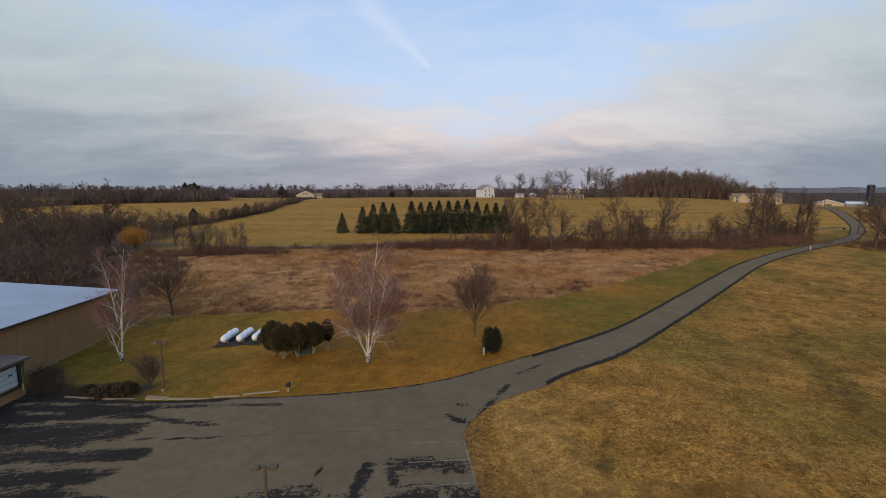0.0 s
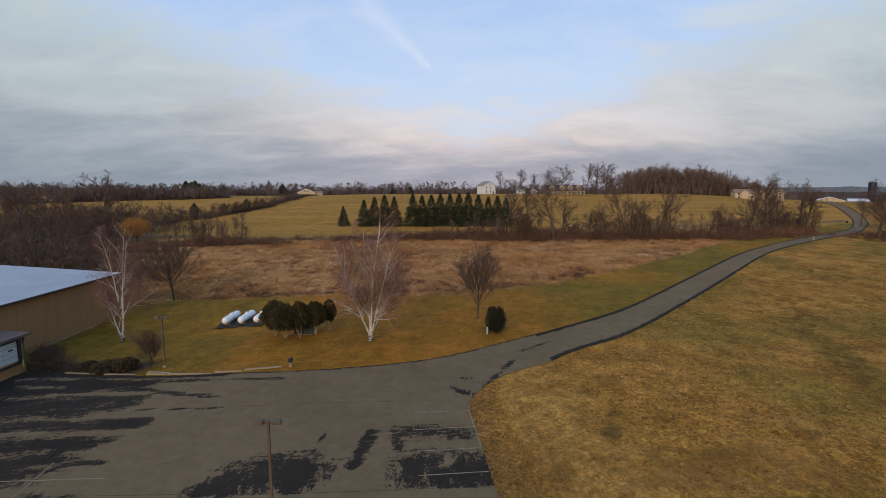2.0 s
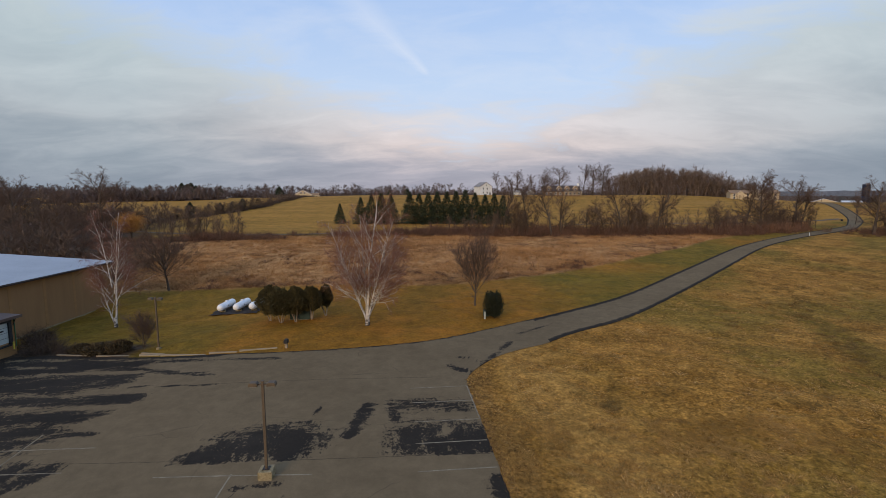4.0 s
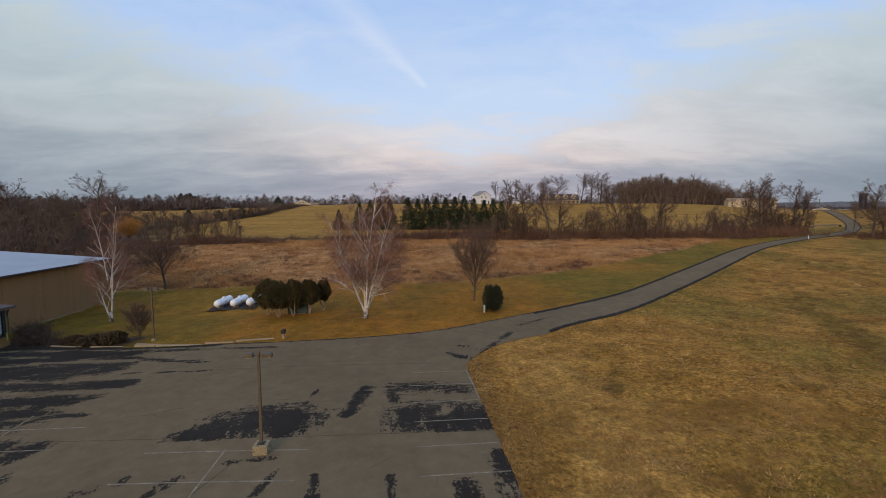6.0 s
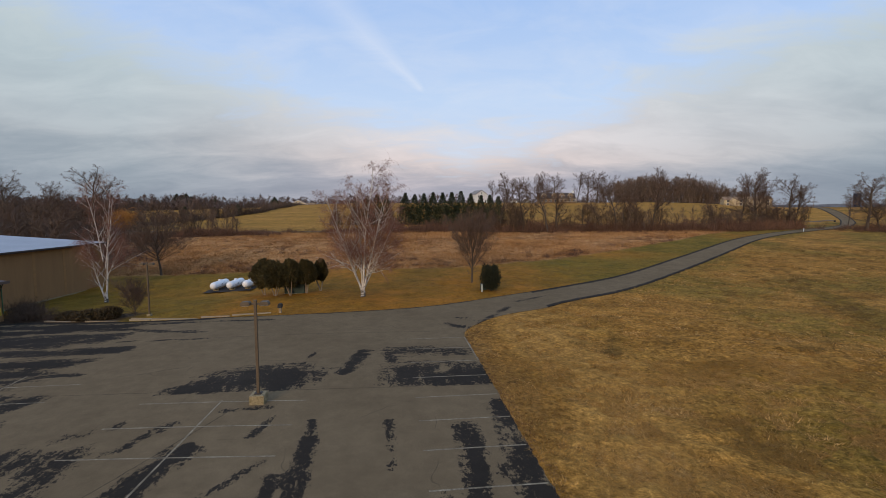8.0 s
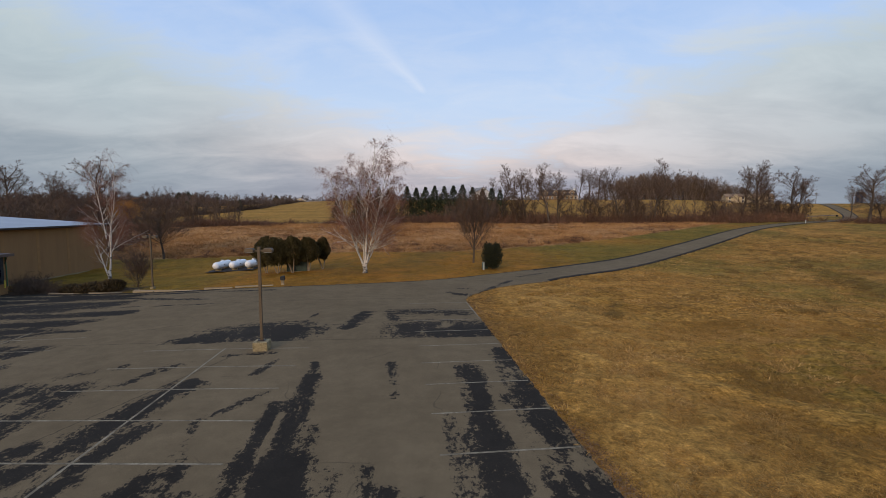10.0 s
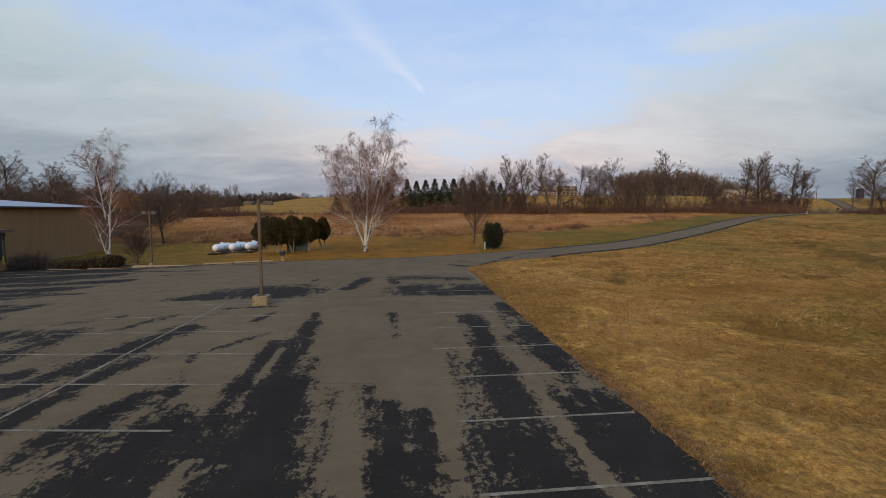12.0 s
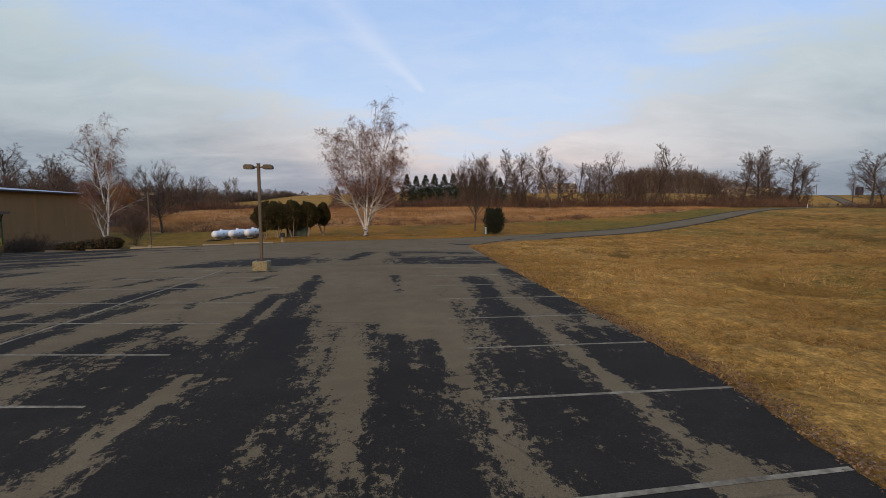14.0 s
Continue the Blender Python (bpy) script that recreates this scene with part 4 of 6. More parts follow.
def shrub(seed, stems=34, fine=4, wide=1.0, thick=1.25):
    rng = random.Random(seed)
    s = Shape()
    for i in range(stems):
        a = rng.uniform(0, 6.283)
        r = rng.uniform(0, 0.55) * wide
        d = Vector((math.cos(a) * rng.uniform(0.1, 0.9) * wide, math.sin(a) * rng.uniform(0.1, 0.9) * wide, 1))
        q = limb(rng, (math.cos(a) * r, math.sin(a) * r, -0.1), d, rng.uniform(0.75, 1.4), 3, 0.30, -0.42)
        s.blade(q[0], q[2] - q[0], 0.045 * thick, rng)
        s.blade(q[1], q[3] - q[1], 0.035 * thick, rng)
        for j in range(fine):
            b, e = along(q, rng.uniform(0.3, 1.0))
            s.blade(b, spread_from(rng, e, rng.uniform(0.5, 1.3)) * rng.uniform(0.18, 0.42), 0.022 * thick, rng)
    return s


# hill and far woods: paler than WOODS, with distance haze mixed into the colour
HILL_WOODS = material("hazed_hill_woods", ((0.095, 0.066, 0.050), (0.14, 0.10, 0.076), (0.19, 0.14, 0.108)), 0.02, 0.3, 0.95, 0, island=0.35)
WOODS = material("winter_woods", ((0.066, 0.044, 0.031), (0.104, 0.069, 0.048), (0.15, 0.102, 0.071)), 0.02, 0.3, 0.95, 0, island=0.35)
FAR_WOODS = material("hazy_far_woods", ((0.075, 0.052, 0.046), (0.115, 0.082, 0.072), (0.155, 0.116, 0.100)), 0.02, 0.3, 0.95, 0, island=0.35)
BRUSH = material("brown_brush", ((0.080, 0.042, 0.027), (0.13, 0.068, 0.042), (0.19, 0.102, 0.060)), 0.06, 1.0, 0.95, 0, island=0.4)


FOREST_EDGE = ((-480, 330), (-316, 345), (-307, 372), (-260, 404), (-205, 430))


def build_woods():
    rng = random.Random(5)
    shapes = [small_tree(k, 22, 11, 0.095) for k in (1, 2, 3, 4)]
    coarse = [small_tree(k, 12, 5, 0.33) for k in (5, 6, 7, 8)]
    west = []
    while len(west) < 760:
        x, y = rng.uniform(-260, -58), rng.uniform(78, 215)
        if x > -62 - (y - 100) * 0.55 + rng.gauss(0, 3) or (x > -84 and y < 84) or (-0.76 < x / y < -0.58 and y < 156):
            continue
        west.append((rng.randrange(4), x, y, height(x, y), rng.uniform(0, 6.28), rng.uniform(0.75, 1.25), rng.uniform(0.4, 0.85)))
    while len(west) < 860:
        x, y = rng.uniform(-470, -230), rng.uniform(240, 400)
        if x < -0.80 * y:
            west.append((rng.randrange(4), x, y, height(x, y) - 0.5, rng.uniform(0, 6.28), rng.uniform(1.2, 1.9), rng.uniform(0.7, 1.1)))
    replicate(shapes, west, "west_wood", WOODS, "dense bare brown winter wood beside the meadow", "wood")
    far = []
    for _ in range(1450):
        x, y = rng.uniform(-780, 420), rng.uniform(550, 700)
        far.append((rng.randrange(4), x, y, height(x, y) - 1, rng.uniform(0, 6.28), rng.uniform(1.6, 2.6), rng.uniform(0.95, 1.35) * (0.85 + 0.35 * smooth(-0.3, 0.4, noise.noise((x * 0.012, y * 0.02, 2.0))))))
    for _ in range(330):
        x, y = rng.uniform(330, 1250), rng.uniform(700, 1100)
        far.append((rng.randrange(4), x, y, height(x, y) - 1, rng.uniform(0, 6.28), rng.uniform(1.8, 3.0), rng.uniform(0.7, 1.15)))
    for _ in range(380):
        x = rng.uniform(-480, -205)
        y = profile(FOREST_EDGE, x) + abs(rng.gauss(0, 18))
        far.append((rng.randrange(4), x, y, height(x, y) - 1, rng.uniform(0, 6.28), rng.uniform(1.0, 1.8), rng.uniform(0.75, 1.2)))
    for _ in range(900):
        x, y = rng.uniform(-780, 420), rng.uniform(546, 590)
        if rng.random() < 0.35:
            x = rng.uniform(-480, -205)
            y = profile(FOREST_EDGE, x) + abs(rng.gauss(0, 9))
        far.append((4 + rng.randrange(2), x, y, height(x, y) - 0.5, rng.uniform(0, 6.28), rng.uniform(6, 10), rng.uniform(6, 12)))
    coarse += [shrub(16, 18, 2, thick=2.7), shrub(17, 18, 2, thick=2.7)]
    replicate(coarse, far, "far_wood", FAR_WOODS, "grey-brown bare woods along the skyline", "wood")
    hill = []
    while len(hill) < 420:
        x, y = rng.uniform(150, 275), rng.uniform(372, 430)
        hill.append((rng.randrange(4), x, y, height(x, y) - 0.5, rng.uniform(0, 6.28), rng.uniform(1.4, 2.1), rng.uniform(1.3, 1.85) * (1 - 0.5 * smooth(205, 275, x)) * (0.8 + 0.2 * smooth(150, 175, x))))
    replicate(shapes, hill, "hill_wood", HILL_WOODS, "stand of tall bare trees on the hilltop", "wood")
    line = []
    for _ in range(300):
        y = rng.uniform(205, 440)
        x = profile(((205, -124), (262, -107), (370, -110), (490, -132)), y) + rng.gauss(0, 2.5)
        line.append((rng.randrange(4), x, y, height(x, y), rng.uniform(0, 6.28), rng.uniform(0.5, 0.95), rng.uniform(0.2, 0.5) * (1 - 0.78 * smooth(280, 380, y))))
    for _ in range(240):
        y = rng.uniform(200, 430)
        x = profile(((205, -124), (262, -107), (370, -110), (490, -132)), y) + rng.gauss(0, 2.0)
        line.append((4 + rng.randrange(2), x, y, height(x, y) - 0.1, rng.uniform(0, 6.28), rng.uniform(2.0, 3.4), rng.uniform(1.6, 3.4) * (1 - 0.6 * smooth(300, 400, y))))
    replicate(shapes + [shrub(14, 40, 4), shrub(15, 40, 4)], line, "field_hedge", WOODS, "scrubby hedge between the hay fields", "hedge")
    shrubs = [shrub(k) for k in (11, 12, 13)]
    rows = []
    for _ in range(1250):
        x = rng.uniform(-78, 132)
        y = hedge_line(x) + rng.gauss(1.5, 3.2)
        if -62 < x < -34 and rng.random() < 0.85:
            continue
        t = rng.uniform(1.0, 3.4) * (0.55 + 0.6 * smooth(-24, -8, x)) * (0.7 + 0.6 * rng.random())
        rows.append((rng.randrange(3), x, y, height(x, y) - 0.1, rng.uniform(0, 6.28), rng.uniform(1.6, 2.8), t))
    for _ in range(110):
        x, y = rng.uniform(-76, -46), rng.gauss(137, 2)
        rows.append((rng.randrange(3), x, y, height(x, y) - 0.1, rng.uniform(0, 6.28), rng.uniform(1.5, 2.6), rng.uniform(1.2, 3.4) * (1 - 0.55 * smooth(-62, -48, x))))
    for _ in range(210):
        x, y = rng.uniform(-108, -58), rng.uniform(88, 142)
        if x > -56 - (y - 88) * 0.35 + rng.gauss(0, 2.5):
            continue
        rows.append((rng.randrange(3), x, y, height(x, y) - 0.1, rng.uniform(0, 6.28), rng.uniform(1.4, 2.6), rng.uniform(1.0, 2.8)))
    for _ in range(90):
        x, y = rng.gauss(150, 10), rng.gauss(152, 7)
        if paved(x, y) > -2:
            continue
        rows.append((rng.randrange(3), x, y, height(x, y) - 0.1, rng.uniform(0, 6.28), rng.uniform(1.5, 2.5), rng.uniform(1.2, 3.0)))
    thick = []
    for _ in range(40):
        x, y = rng.uniform(-77, -59), rng.gauss(138, 2)
        thick.append((rng.randrange(4), x, y, height(x, y) - 0.1, rng.uniform(0, 6.28), rng.uniform(0.4, 0.7), rng.uniform(0.35, 0.75)))
    for _ in range(250):
        x = rng.uniform(2, 134)
        y = hedge_line(x) + rng.gauss(3.0, 2.5)
        if rng.random() < 0.5:
            x, y = rng.choice(((64, 151), (58, 150), (100, 162), (110, 166), (122, 171), (130, 173), (24, 148))) 
            x, y = x + rng.gauss(0, 4), y + rng.gauss(0, 2)
        if paved(x, y) > -3:
            continue
        thick.append((rng.randrange(4), x, y, height(x, y) - 0.1, rng.uniform(0, 6.28), rng.uniform(0.45, 0.8), rng.uniform(0.25, 0.62)))
    replicate(shapes, thick, "hedgerow_scrub", WOODS, "tangled young trees and scrub in the hedgerow", "hedge")
    replicate(shrubs, rows, "brush_row", BRUSH, "tangled dark brown brush along the meadow's far edge", "hedge")
    low = []
    for _ in range(420):
        x, y = rng.uniform(-62, 78), 0
        y = meadow_edge(x) + rng.uniform(1, 50) * rng.random()
        if y > hedge_line(x):
            continue
        if noise.noise((x * 0.06, y * 0.09, 4.0)) < 0.05 and not (-16 < x < 12 and y < 95):
            continue
        low.append((rng.randrange(3), x, y, height(x, y) - 0.1, rng.uniform(0, 6.28), rng.uniform(0.8, 1.4), rng.uniform(0.5, 1.1)))
    replicate(shrubs, low, "meadow_scrub", BRUSH, "low reddish-brown scrub in the meadow", "scrub")


build_woods()

# ---- evergreens ----


def spruce(seed, tall, label):
    rng = random.Random(seed)
    wood, leaf = Shape(), Shape()
    wood.tube([Vector((0, 0, -0.2)), Vector((0, 0, tall * 0.5)), Vector((0, 0, tall))], [0.2, 0.12, 0.015], 6)
    tiers = 30
    for i in range(tiers):
        t = i / (tiers - 1)
        z = 0.15 + (tall - 0.5) * t
        reach = tall * 0.34 * (1 - t) ** 0.9 * (0.85 + 0.15 * smooth(0, 0.15, t)) + 0.10
        for k in range(27 if t < 0.6 else 14):
            a = rng.uniform(0, 6.283)
            ln = reach * rng.uniform(0.7, 1.18)
            d = Vector((math.cos(a), math.sin(a), 0.25 - 0.25 * (1 - t)))
            for j in range(10):
                w = ((j + rng.random()) / 10) ** 0.42
                p = Vector((0, 0, z)) + d * (ln * w) + Vector((0, 0, -0.16 * ln * w + 0.10 * ln * w * w + rng.gauss(0, 0.05)))
                q = (d + Vector((rng.gauss(0, 0.6), rng.gauss(0, 0.6), rng.gauss(-0.15, 0.3)))).normalized()
                leaf.blade(p, q * rng.uniform(0.35, 0.75), 0.34, rng)
    ob = thing("spruce_tree", label, "tree", "spruce row")
    part("trunk", wood, BARK, ob)
    part("crown", leaf, LEAF_SPRUCE, ob)
    return ob


spruces = [spruce(61, 13, "dark green spruce tree in a row on the hillside"), spruce(62, 13, "dark green spruce tree in a row on the hillside")]
SPRUCE_ROW = ((-41, 190, 8.2), (-32.5, 189.5, 10.8), (-28.4, 190.5, 11.8), (-24.2, 190, 12.6), (-20.3, 189.5, 12.0), (-12.8, 190, 13.1), (-9, 190.5, 12.4), (-5.3, 189.5, 12.8), (-1.6, 190, 13.2), (2.3, 190.5, 13.1), (5.9, 189.5, 13.3), (9.7, 190, 13.7), (13.7, 190, 12.7), (17.7, 189.5, 12.0), (21.5, 190, 12.2), (24.9, 189.5, 11.6))
for i, (x, y, tall) in enumerate(SPRUCE_ROW):
    m = on_ground(x, y, i * 47, tall / 13.0, 0.1)
    if i < 2:
        spruces[i].matrix_basis = m
    else:
        again(spruces[i % 2], m)

cedar = thing("cedar_tree", "dark ragged red cedar in the field hedge", "tree", "cedars")
s = Shape()
rng = random.Random(70)
foliage(rng, s, 1500, clump(4.2, 6.0, 0.1, 7, 0.8), 0.5)
part("crown", s, LEAF_SPRUCE, cedar)
part("trunk", rod((0, 0, -0.3), (0, 0, 4), 0.18, 6, 0.08), BARK, cedar)
cedar.matrix_basis = on_ground(-126, 236, 0, 1.05)
for x, y, k in ((-116, 247, 0.85), (-113, 268, 0.95), (-290, 560, 2.4), (-297, 563, 2.9), (-303, 566, 2.7), (-310, 566, 2.9), (-255, 545, 2.0), (-350, 540, 1.6), (-340, 545, 1.9), (-40, 560, 1.9), (-60, 556, 1.6), (-190, 556, 2.2)):
    again(cedar, on_ground(x, y, x * 7, k))


def arborvitae(seed, wide, tall, stem, x, y):
    rng = random.Random(seed)
    ob = thing("arborvitae", "olive-green arborvitae clipped egg-shaped above bare stems", "tree", "arborvitae clump", on_ground(x, y))
    leaf = Shape()
    foliage(rng, leaf, 11000, clump(wide, tall, stem * 0.9, seed * 3.1, 0.25), 0.165, 0.35)
    part("crown", leaf, LEAF_ARBOR, ob)
    for k in range(3):
        a = rng.uniform(0, 6.283)
        w = Shape()
        w.tube(limb(rng, (math.cos(a) * 0.12, math.sin(a) * 0.12, -0.1), (math.cos(a) * 0.35, math.sin(a) * 0.35, 1), stem + tall * 0.45, 4, 0.06, 0.0), [0.085, 0.075, 0.065, 0.05, 0.03], 6)
        part("trunk", w, PALE_BARK, ob)


PALE_BARK = material("pale_bark", ((0.17, 0.125, 0.085), (0.27, 0.21, 0.15)), 2.0, 14, 0.9, 0.4, stretch=(1, 1, 0.3))
for seed, wide, tall, stem, x, y in ((1, 3.8, 3.8, 1.15, -23.4, 62.2), (2, 3.6, 3.6, 1.2, -21.5, 60.6), (3, 3.4, 3.6, 1.25, -19.6, 61.0), (4, 3.0, 3.3, 1.35, -17.8, 61.8), (5, 1.9, 2.9, 1.6, -16.3, 63.6)):
    arborvitae(seed, wide, tall, stem, x, y)

yew = thing("yew_bush", "dense dark green upright yew bush beside the lane", "bush", at=on_ground(6.8, 62.0))
leaf = Shape()
rng = random.Random(90)
for k in range(9):
    # upright plumes of unequal height make the ragged outline
    a, r = k * 2.4, (0.0, 1.0, 1.1, 0.95, 1.15, 1.1, 1.2, 1.0, 0.8)[k]
    plume = Shape()
    foliage(rng, plume, 900, clump(rng.uniform(1.5, 1.9), rng.uniform(2.5, 3.3) + (0.4 if k == 0 else 0), 0.1, k * 5.0, 0.45), 0.17, 1.0)
    n = len(leaf.v)
    leaf.v += [Vector((v.x * 0.9, v.y * 0.9, v.z * 1.1)) + Vector((math.cos(a) * r * (0.5 + 0.25 * v.z / 3), math.sin(a) * r * (0.5 + 0.25 * v.z / 3), 0)) for v in plume.v]
    leaf.f += [tuple(i + n for i in f) for f in plume.f]
part("foliage", leaf, LEAF_YEW, yew)
for k in range(4):
    w = Shape()
    a = k * 1.6
    w.tube(limb(rng, (0, 0, -0.1), (math.cos(a) * 0.3, math.sin(a) * 0.3, 1), 2.6, 4, 0.05, 0.02), [0.07, 0.06, 0.05, 0.03, 0.02], 5)
    part("stem", w, BARK, yew)

# weeping willow in the wood
willow = thing("willow_tree", "small weeping willow with orange-yellow wands", "tree", at=on_ground(-94.1, 142))
w, fine = Shape(), Shape()
rng = random.Random(95)
trunk = limb(rng, (0, 0, -0.2), (0, 0, 1), 6.4 * 0.7, 5, 0.05, 0)
w.tube(trunk, [0.3, 0.26, 0.22, 0.18, 0.12, 0.06], 7)
for _ in range(70):
    t = rng.uniform(0.3, 1.0)
    p, d = along(trunk, t)
    q = limb(rng, p, spread_from(rng, d, rng.uniform(0.3, 0.95)), rng.uniform(2.2, 4.4) * (1.3 - 0.55 * t), 4, 0.1, 0.08)
    w.tube(q, [0.08, 0.065, 0.05, 0.035, 0.02], 4)
    for _ in range(24):
        b, e = along(q, rng.uniform(0.2, 1.0))
        fine.tube(limb(rng, b, (rng.gauss(0, 0.5), rng.gauss(0, 0.5), 0.5), min(b.z * 0.95, rng.uniform(2.0, 5.0)), 4, 0.08, -0.7), [0.028, 0.026, 0.022, 0.018, 0.012], 3)
part("trunk", w, BARK, willow)
part("crown", fine, WILLOW, willow, "orange-yellow drooping wands")

# shrubs by the car park
bush_mat = material("bare_shrub_twigs", ((0.056, 0.034, 0.022), (0.098, 0.062, 0.039)), 0.8, 8, 0.9, 0, island=0.35)


def bare_shrub(seed, wide, tall, x, y, label):
    ob = thing("bare_shrub", label, "shrub", "bare shrubs", on_ground(x, y))
    s = shrub(seed, 110, 10, wide, 0.8)
    rng = random.Random(seed)
    for _ in range(16):
        a = rng.uniform(0, 6.28)
        s.tube(limb(rng, (math.cos(a) * 0.08, math.sin(a) * 0.08, -0.05), (math.cos(a) * 0.4 * wide, math.sin(a) * 0.4 * wide, 1), rng.uniform(0.7, 1.05), 4, 0.1, 0.0), [0.013, 0.011, 0.009, 0.006, 0.003], 4)
    for v in s.v:
        v.x *= tall
        v.y *= tall
        v.z *= tall
    part("twig_mass", s, bush_mat, ob)


vase_tree(41, 4.2, 0.35, 26, 0.62, 0.06, "bare fan-shaped shrub beside a lamp post", -34.0, 51.7, 0.012, 8, "bare_shrub", "shrub")
bare_shrub(202, 1.3, 1.7, -45.2, 52.4, "bare brown shrub beside the warehouse bed")
bare_shrub(203, 1.4, 1.6, -47.6, 53.6, "bare brown shrub beside the warehouse bed")
bare_shrub(204, 1.4, 1.1, -42.6, 51.6, "bare brown shrub beside the warehouse bed")
bare_shrub(205, 1.4, 1.8, -49.2, 55.4, "bare brown shrub beside the warehouse bed")
bare_shrub(207, 1.5, 1.5, -50.9, 57.8, "bare brown shrub beside the warehouse bed")
bare_shrub(208, 1.5, 1.4, -46.0, 51.4, "bare brown shrub beside the warehouse bed")
bare_shrub(206, 1.4, 0.9, -40.8, 52.4, "bare brown shrub beside the warehouse bed")


def juniper(seed, wide, tall, x, y):
    ob = thing("juniper_bush", "low spreading olive-brown juniper at the kerb", "bush", "junipers", on_ground(x, y))
    leaf = Shape()
    rng = random.Random(seed)
    foliage(rng, leaf, 2600, clump(wide, tall, -0.1, seed * 1.7), 0.2, 0.15)
    part("foliage", leaf, JUNIPER, ob)


JUNIPER = material("brown_juniper", ((0.045, 0.030, 0.012), (0.095, 0.062, 0.026)), 1.5, 20, 0.85, 0, island=0.45)
for k, (wide, tall, x, y) in enumerate(((3.3, 1.1, -38.6, 51.1), (2.6, 1.35, -36.4, 51.0), (2.2, 0.9, -41.2, 51.6))):
    juniper(300 + k, wide, tall, x, y)

# ---- warehouse ----


def brick_material():
    m = bpy.data.materials.new("tan_brick")
    m.use_nodes = True
    nt = m.node_tree
    bsdf = nt.nodes["Principled BSDF"]
    vec = nt.nodes.new("ShaderNodeTexCoord").outputs["Object"]
    b = nt.nodes.new("ShaderNodeTexBrick")
    b.inputs["Scale"].default_value = 1.0
    b.inputs["Brick Width"].default_value, b.inputs["Row Height"].default_value, b.inputs["Mortar Size"].default_value = 0.4, 0.2, 0.012
    b.inputs["Color1"].default_value, b.inputs["Color2"].default_value, b.inputs["Mortar"].default_value = (0.27, 0.145, 0.052, 1), (0.31, 0.168, 0.062, 1), (0.26, 0.145, 0.058, 1)
    n = nt.nodes.new("ShaderNodeMapping")
    n.inputs["Rotation"].default_value = (radians(90), 0, radians(90))
    nt.links.new(vec, n.inputs["Vector"])
    nt.links.new(n.outputs[0], b.inputs["Vector"])
    streak = noise_node(nt, mapping(nt, vec, scale=(1, 0.8, 0.12)), 1.2, 5, 0.6)
    col = mix_node(nt, 1.0, b.outputs["Color"], ramp_node(nt, streak, ((0.3, 0.88), (0.7, 1.06))), "MULTIPLY")
    nt.links.new(col, bsdf.inputs["Base Color"])
    bsdf.inputs["Roughness"].default_value = 0.9
    return m


TAN_BRICK = brick_material()
ROOF_WHITE = material("pale_roof_membrane", ((0.30, 0.325, 0.36), (0.37, 0.395, 0.43)), 0.15, 3, 0.6, 0.15, spots=0.06)
FASCIA = material("dark_brown_metal", ((0.035, 0.025, 0.02), (0.05, 0.036, 0.028)), 1, 15, 0.5, 0.05, spots=0.1)
BROWN_ROOF = material("brown_metal_roof", ((0.085, 0.058, 0.048), (0.12, 0.085, 0.07)), 0.6, 10, 0.55, 0.1, spots=0.12)
CONCRETE = material("weathered_concrete", ((0.10, 0.078, 0.040), (0.29, 0.23, 0.13), (0.13, 0.10, 0.045)), 3.5, 26, 0.95, 0.6, spots=0.35)
WHITE_PAINT = material("white_paint", ((0.66, 0.66, 0.64), (0.78, 0.78, 0.76)), 1.5, 20, 0.5, 0.05, spots=0.06)
DOOR_WHITE = material("dull_white_enamel", ((0.36, 0.40, 0.38), (0.44, 0.48, 0.46)), 1.5, 20, 0.5, 0.05, spots=0.1)
BLACK = material("black_rubber", ((0.012, 0.012, 0.013), (0.03, 0.03, 0.03)), 3, 20, 0.7, 0.1)
GLASS = material("dark_window_glass", ((0.02, 0.024, 0.028), (0.035, 0.04, 0.046)), 0.5, 4, 0.1, 0, spots=0.05, spec=0.5)
GREEN_PAINT = material("green_paint", ((0.03, 0.10, 0.05), (0.05, 0.14, 0.07)), 3, 20, 0.6, 0.1)
YELLOW = material("yellow_paint", ((0.45, 0.33, 0.03), (0.55, 0.42, 0.06)), 3, 20, 0.6, 0.1)

warehouse = thing("warehouse", "long tan brick warehouse with a pale low-pitched roof", "building", at=pose(-54.14, 75.73, -0.66, 0, 0, 2.25))
part("wall", Shape().prism(((0, -0.6), (0, 6.85), (-18.4, 8.12), (-36.8, 6.85), (-36.8, -0.6)), "y", -48, 0), TAN_BRICK, warehouse)
roof = part("roof", Shape().prism(((0.55, 6.86), (0.55, 7.02), (-18.4, 8.38), (-37.35, 7.02), (-37.35, 6.86), (-18.4, 8.18)), "y", -48.4, 0.5), ROOF_WHITE, warehouse, "pale blue-white roof membrane")
part("fascia", Shape().box((0.552, -48.4, 6.74), (0.62, 0.5, 7.0)), FASCIA, roof, "dark brown fascia along the eave")
part("gutter", Shape().box((0.625, -48.4, 6.80), (0.74, 0.5, 6.92)), FASCIA, roof, "brown gutter")
part("verge", Shape().prism(((0.62, 6.74), (0.62, 6.99), (-18.4, 8.36), (-37.4, 6.99), (-37.4, 6.74), (-18.4, 8.10)), "y", 0.503, 0.58), FASCIA, roof)
for k in range(9):
    y = -3.0 - 5.3 * k
    part("pilaster", Shape().box((0.003, y - 0.22, -0.6), (0.018, y + 0.22, 6.73)), TAN_BRICK, warehouse)
part("footing", Shape().box((0.165, -48, -0.6), (0.30, 0, 0.05)), CONCRETE, warehouse, "grey concrete footing")

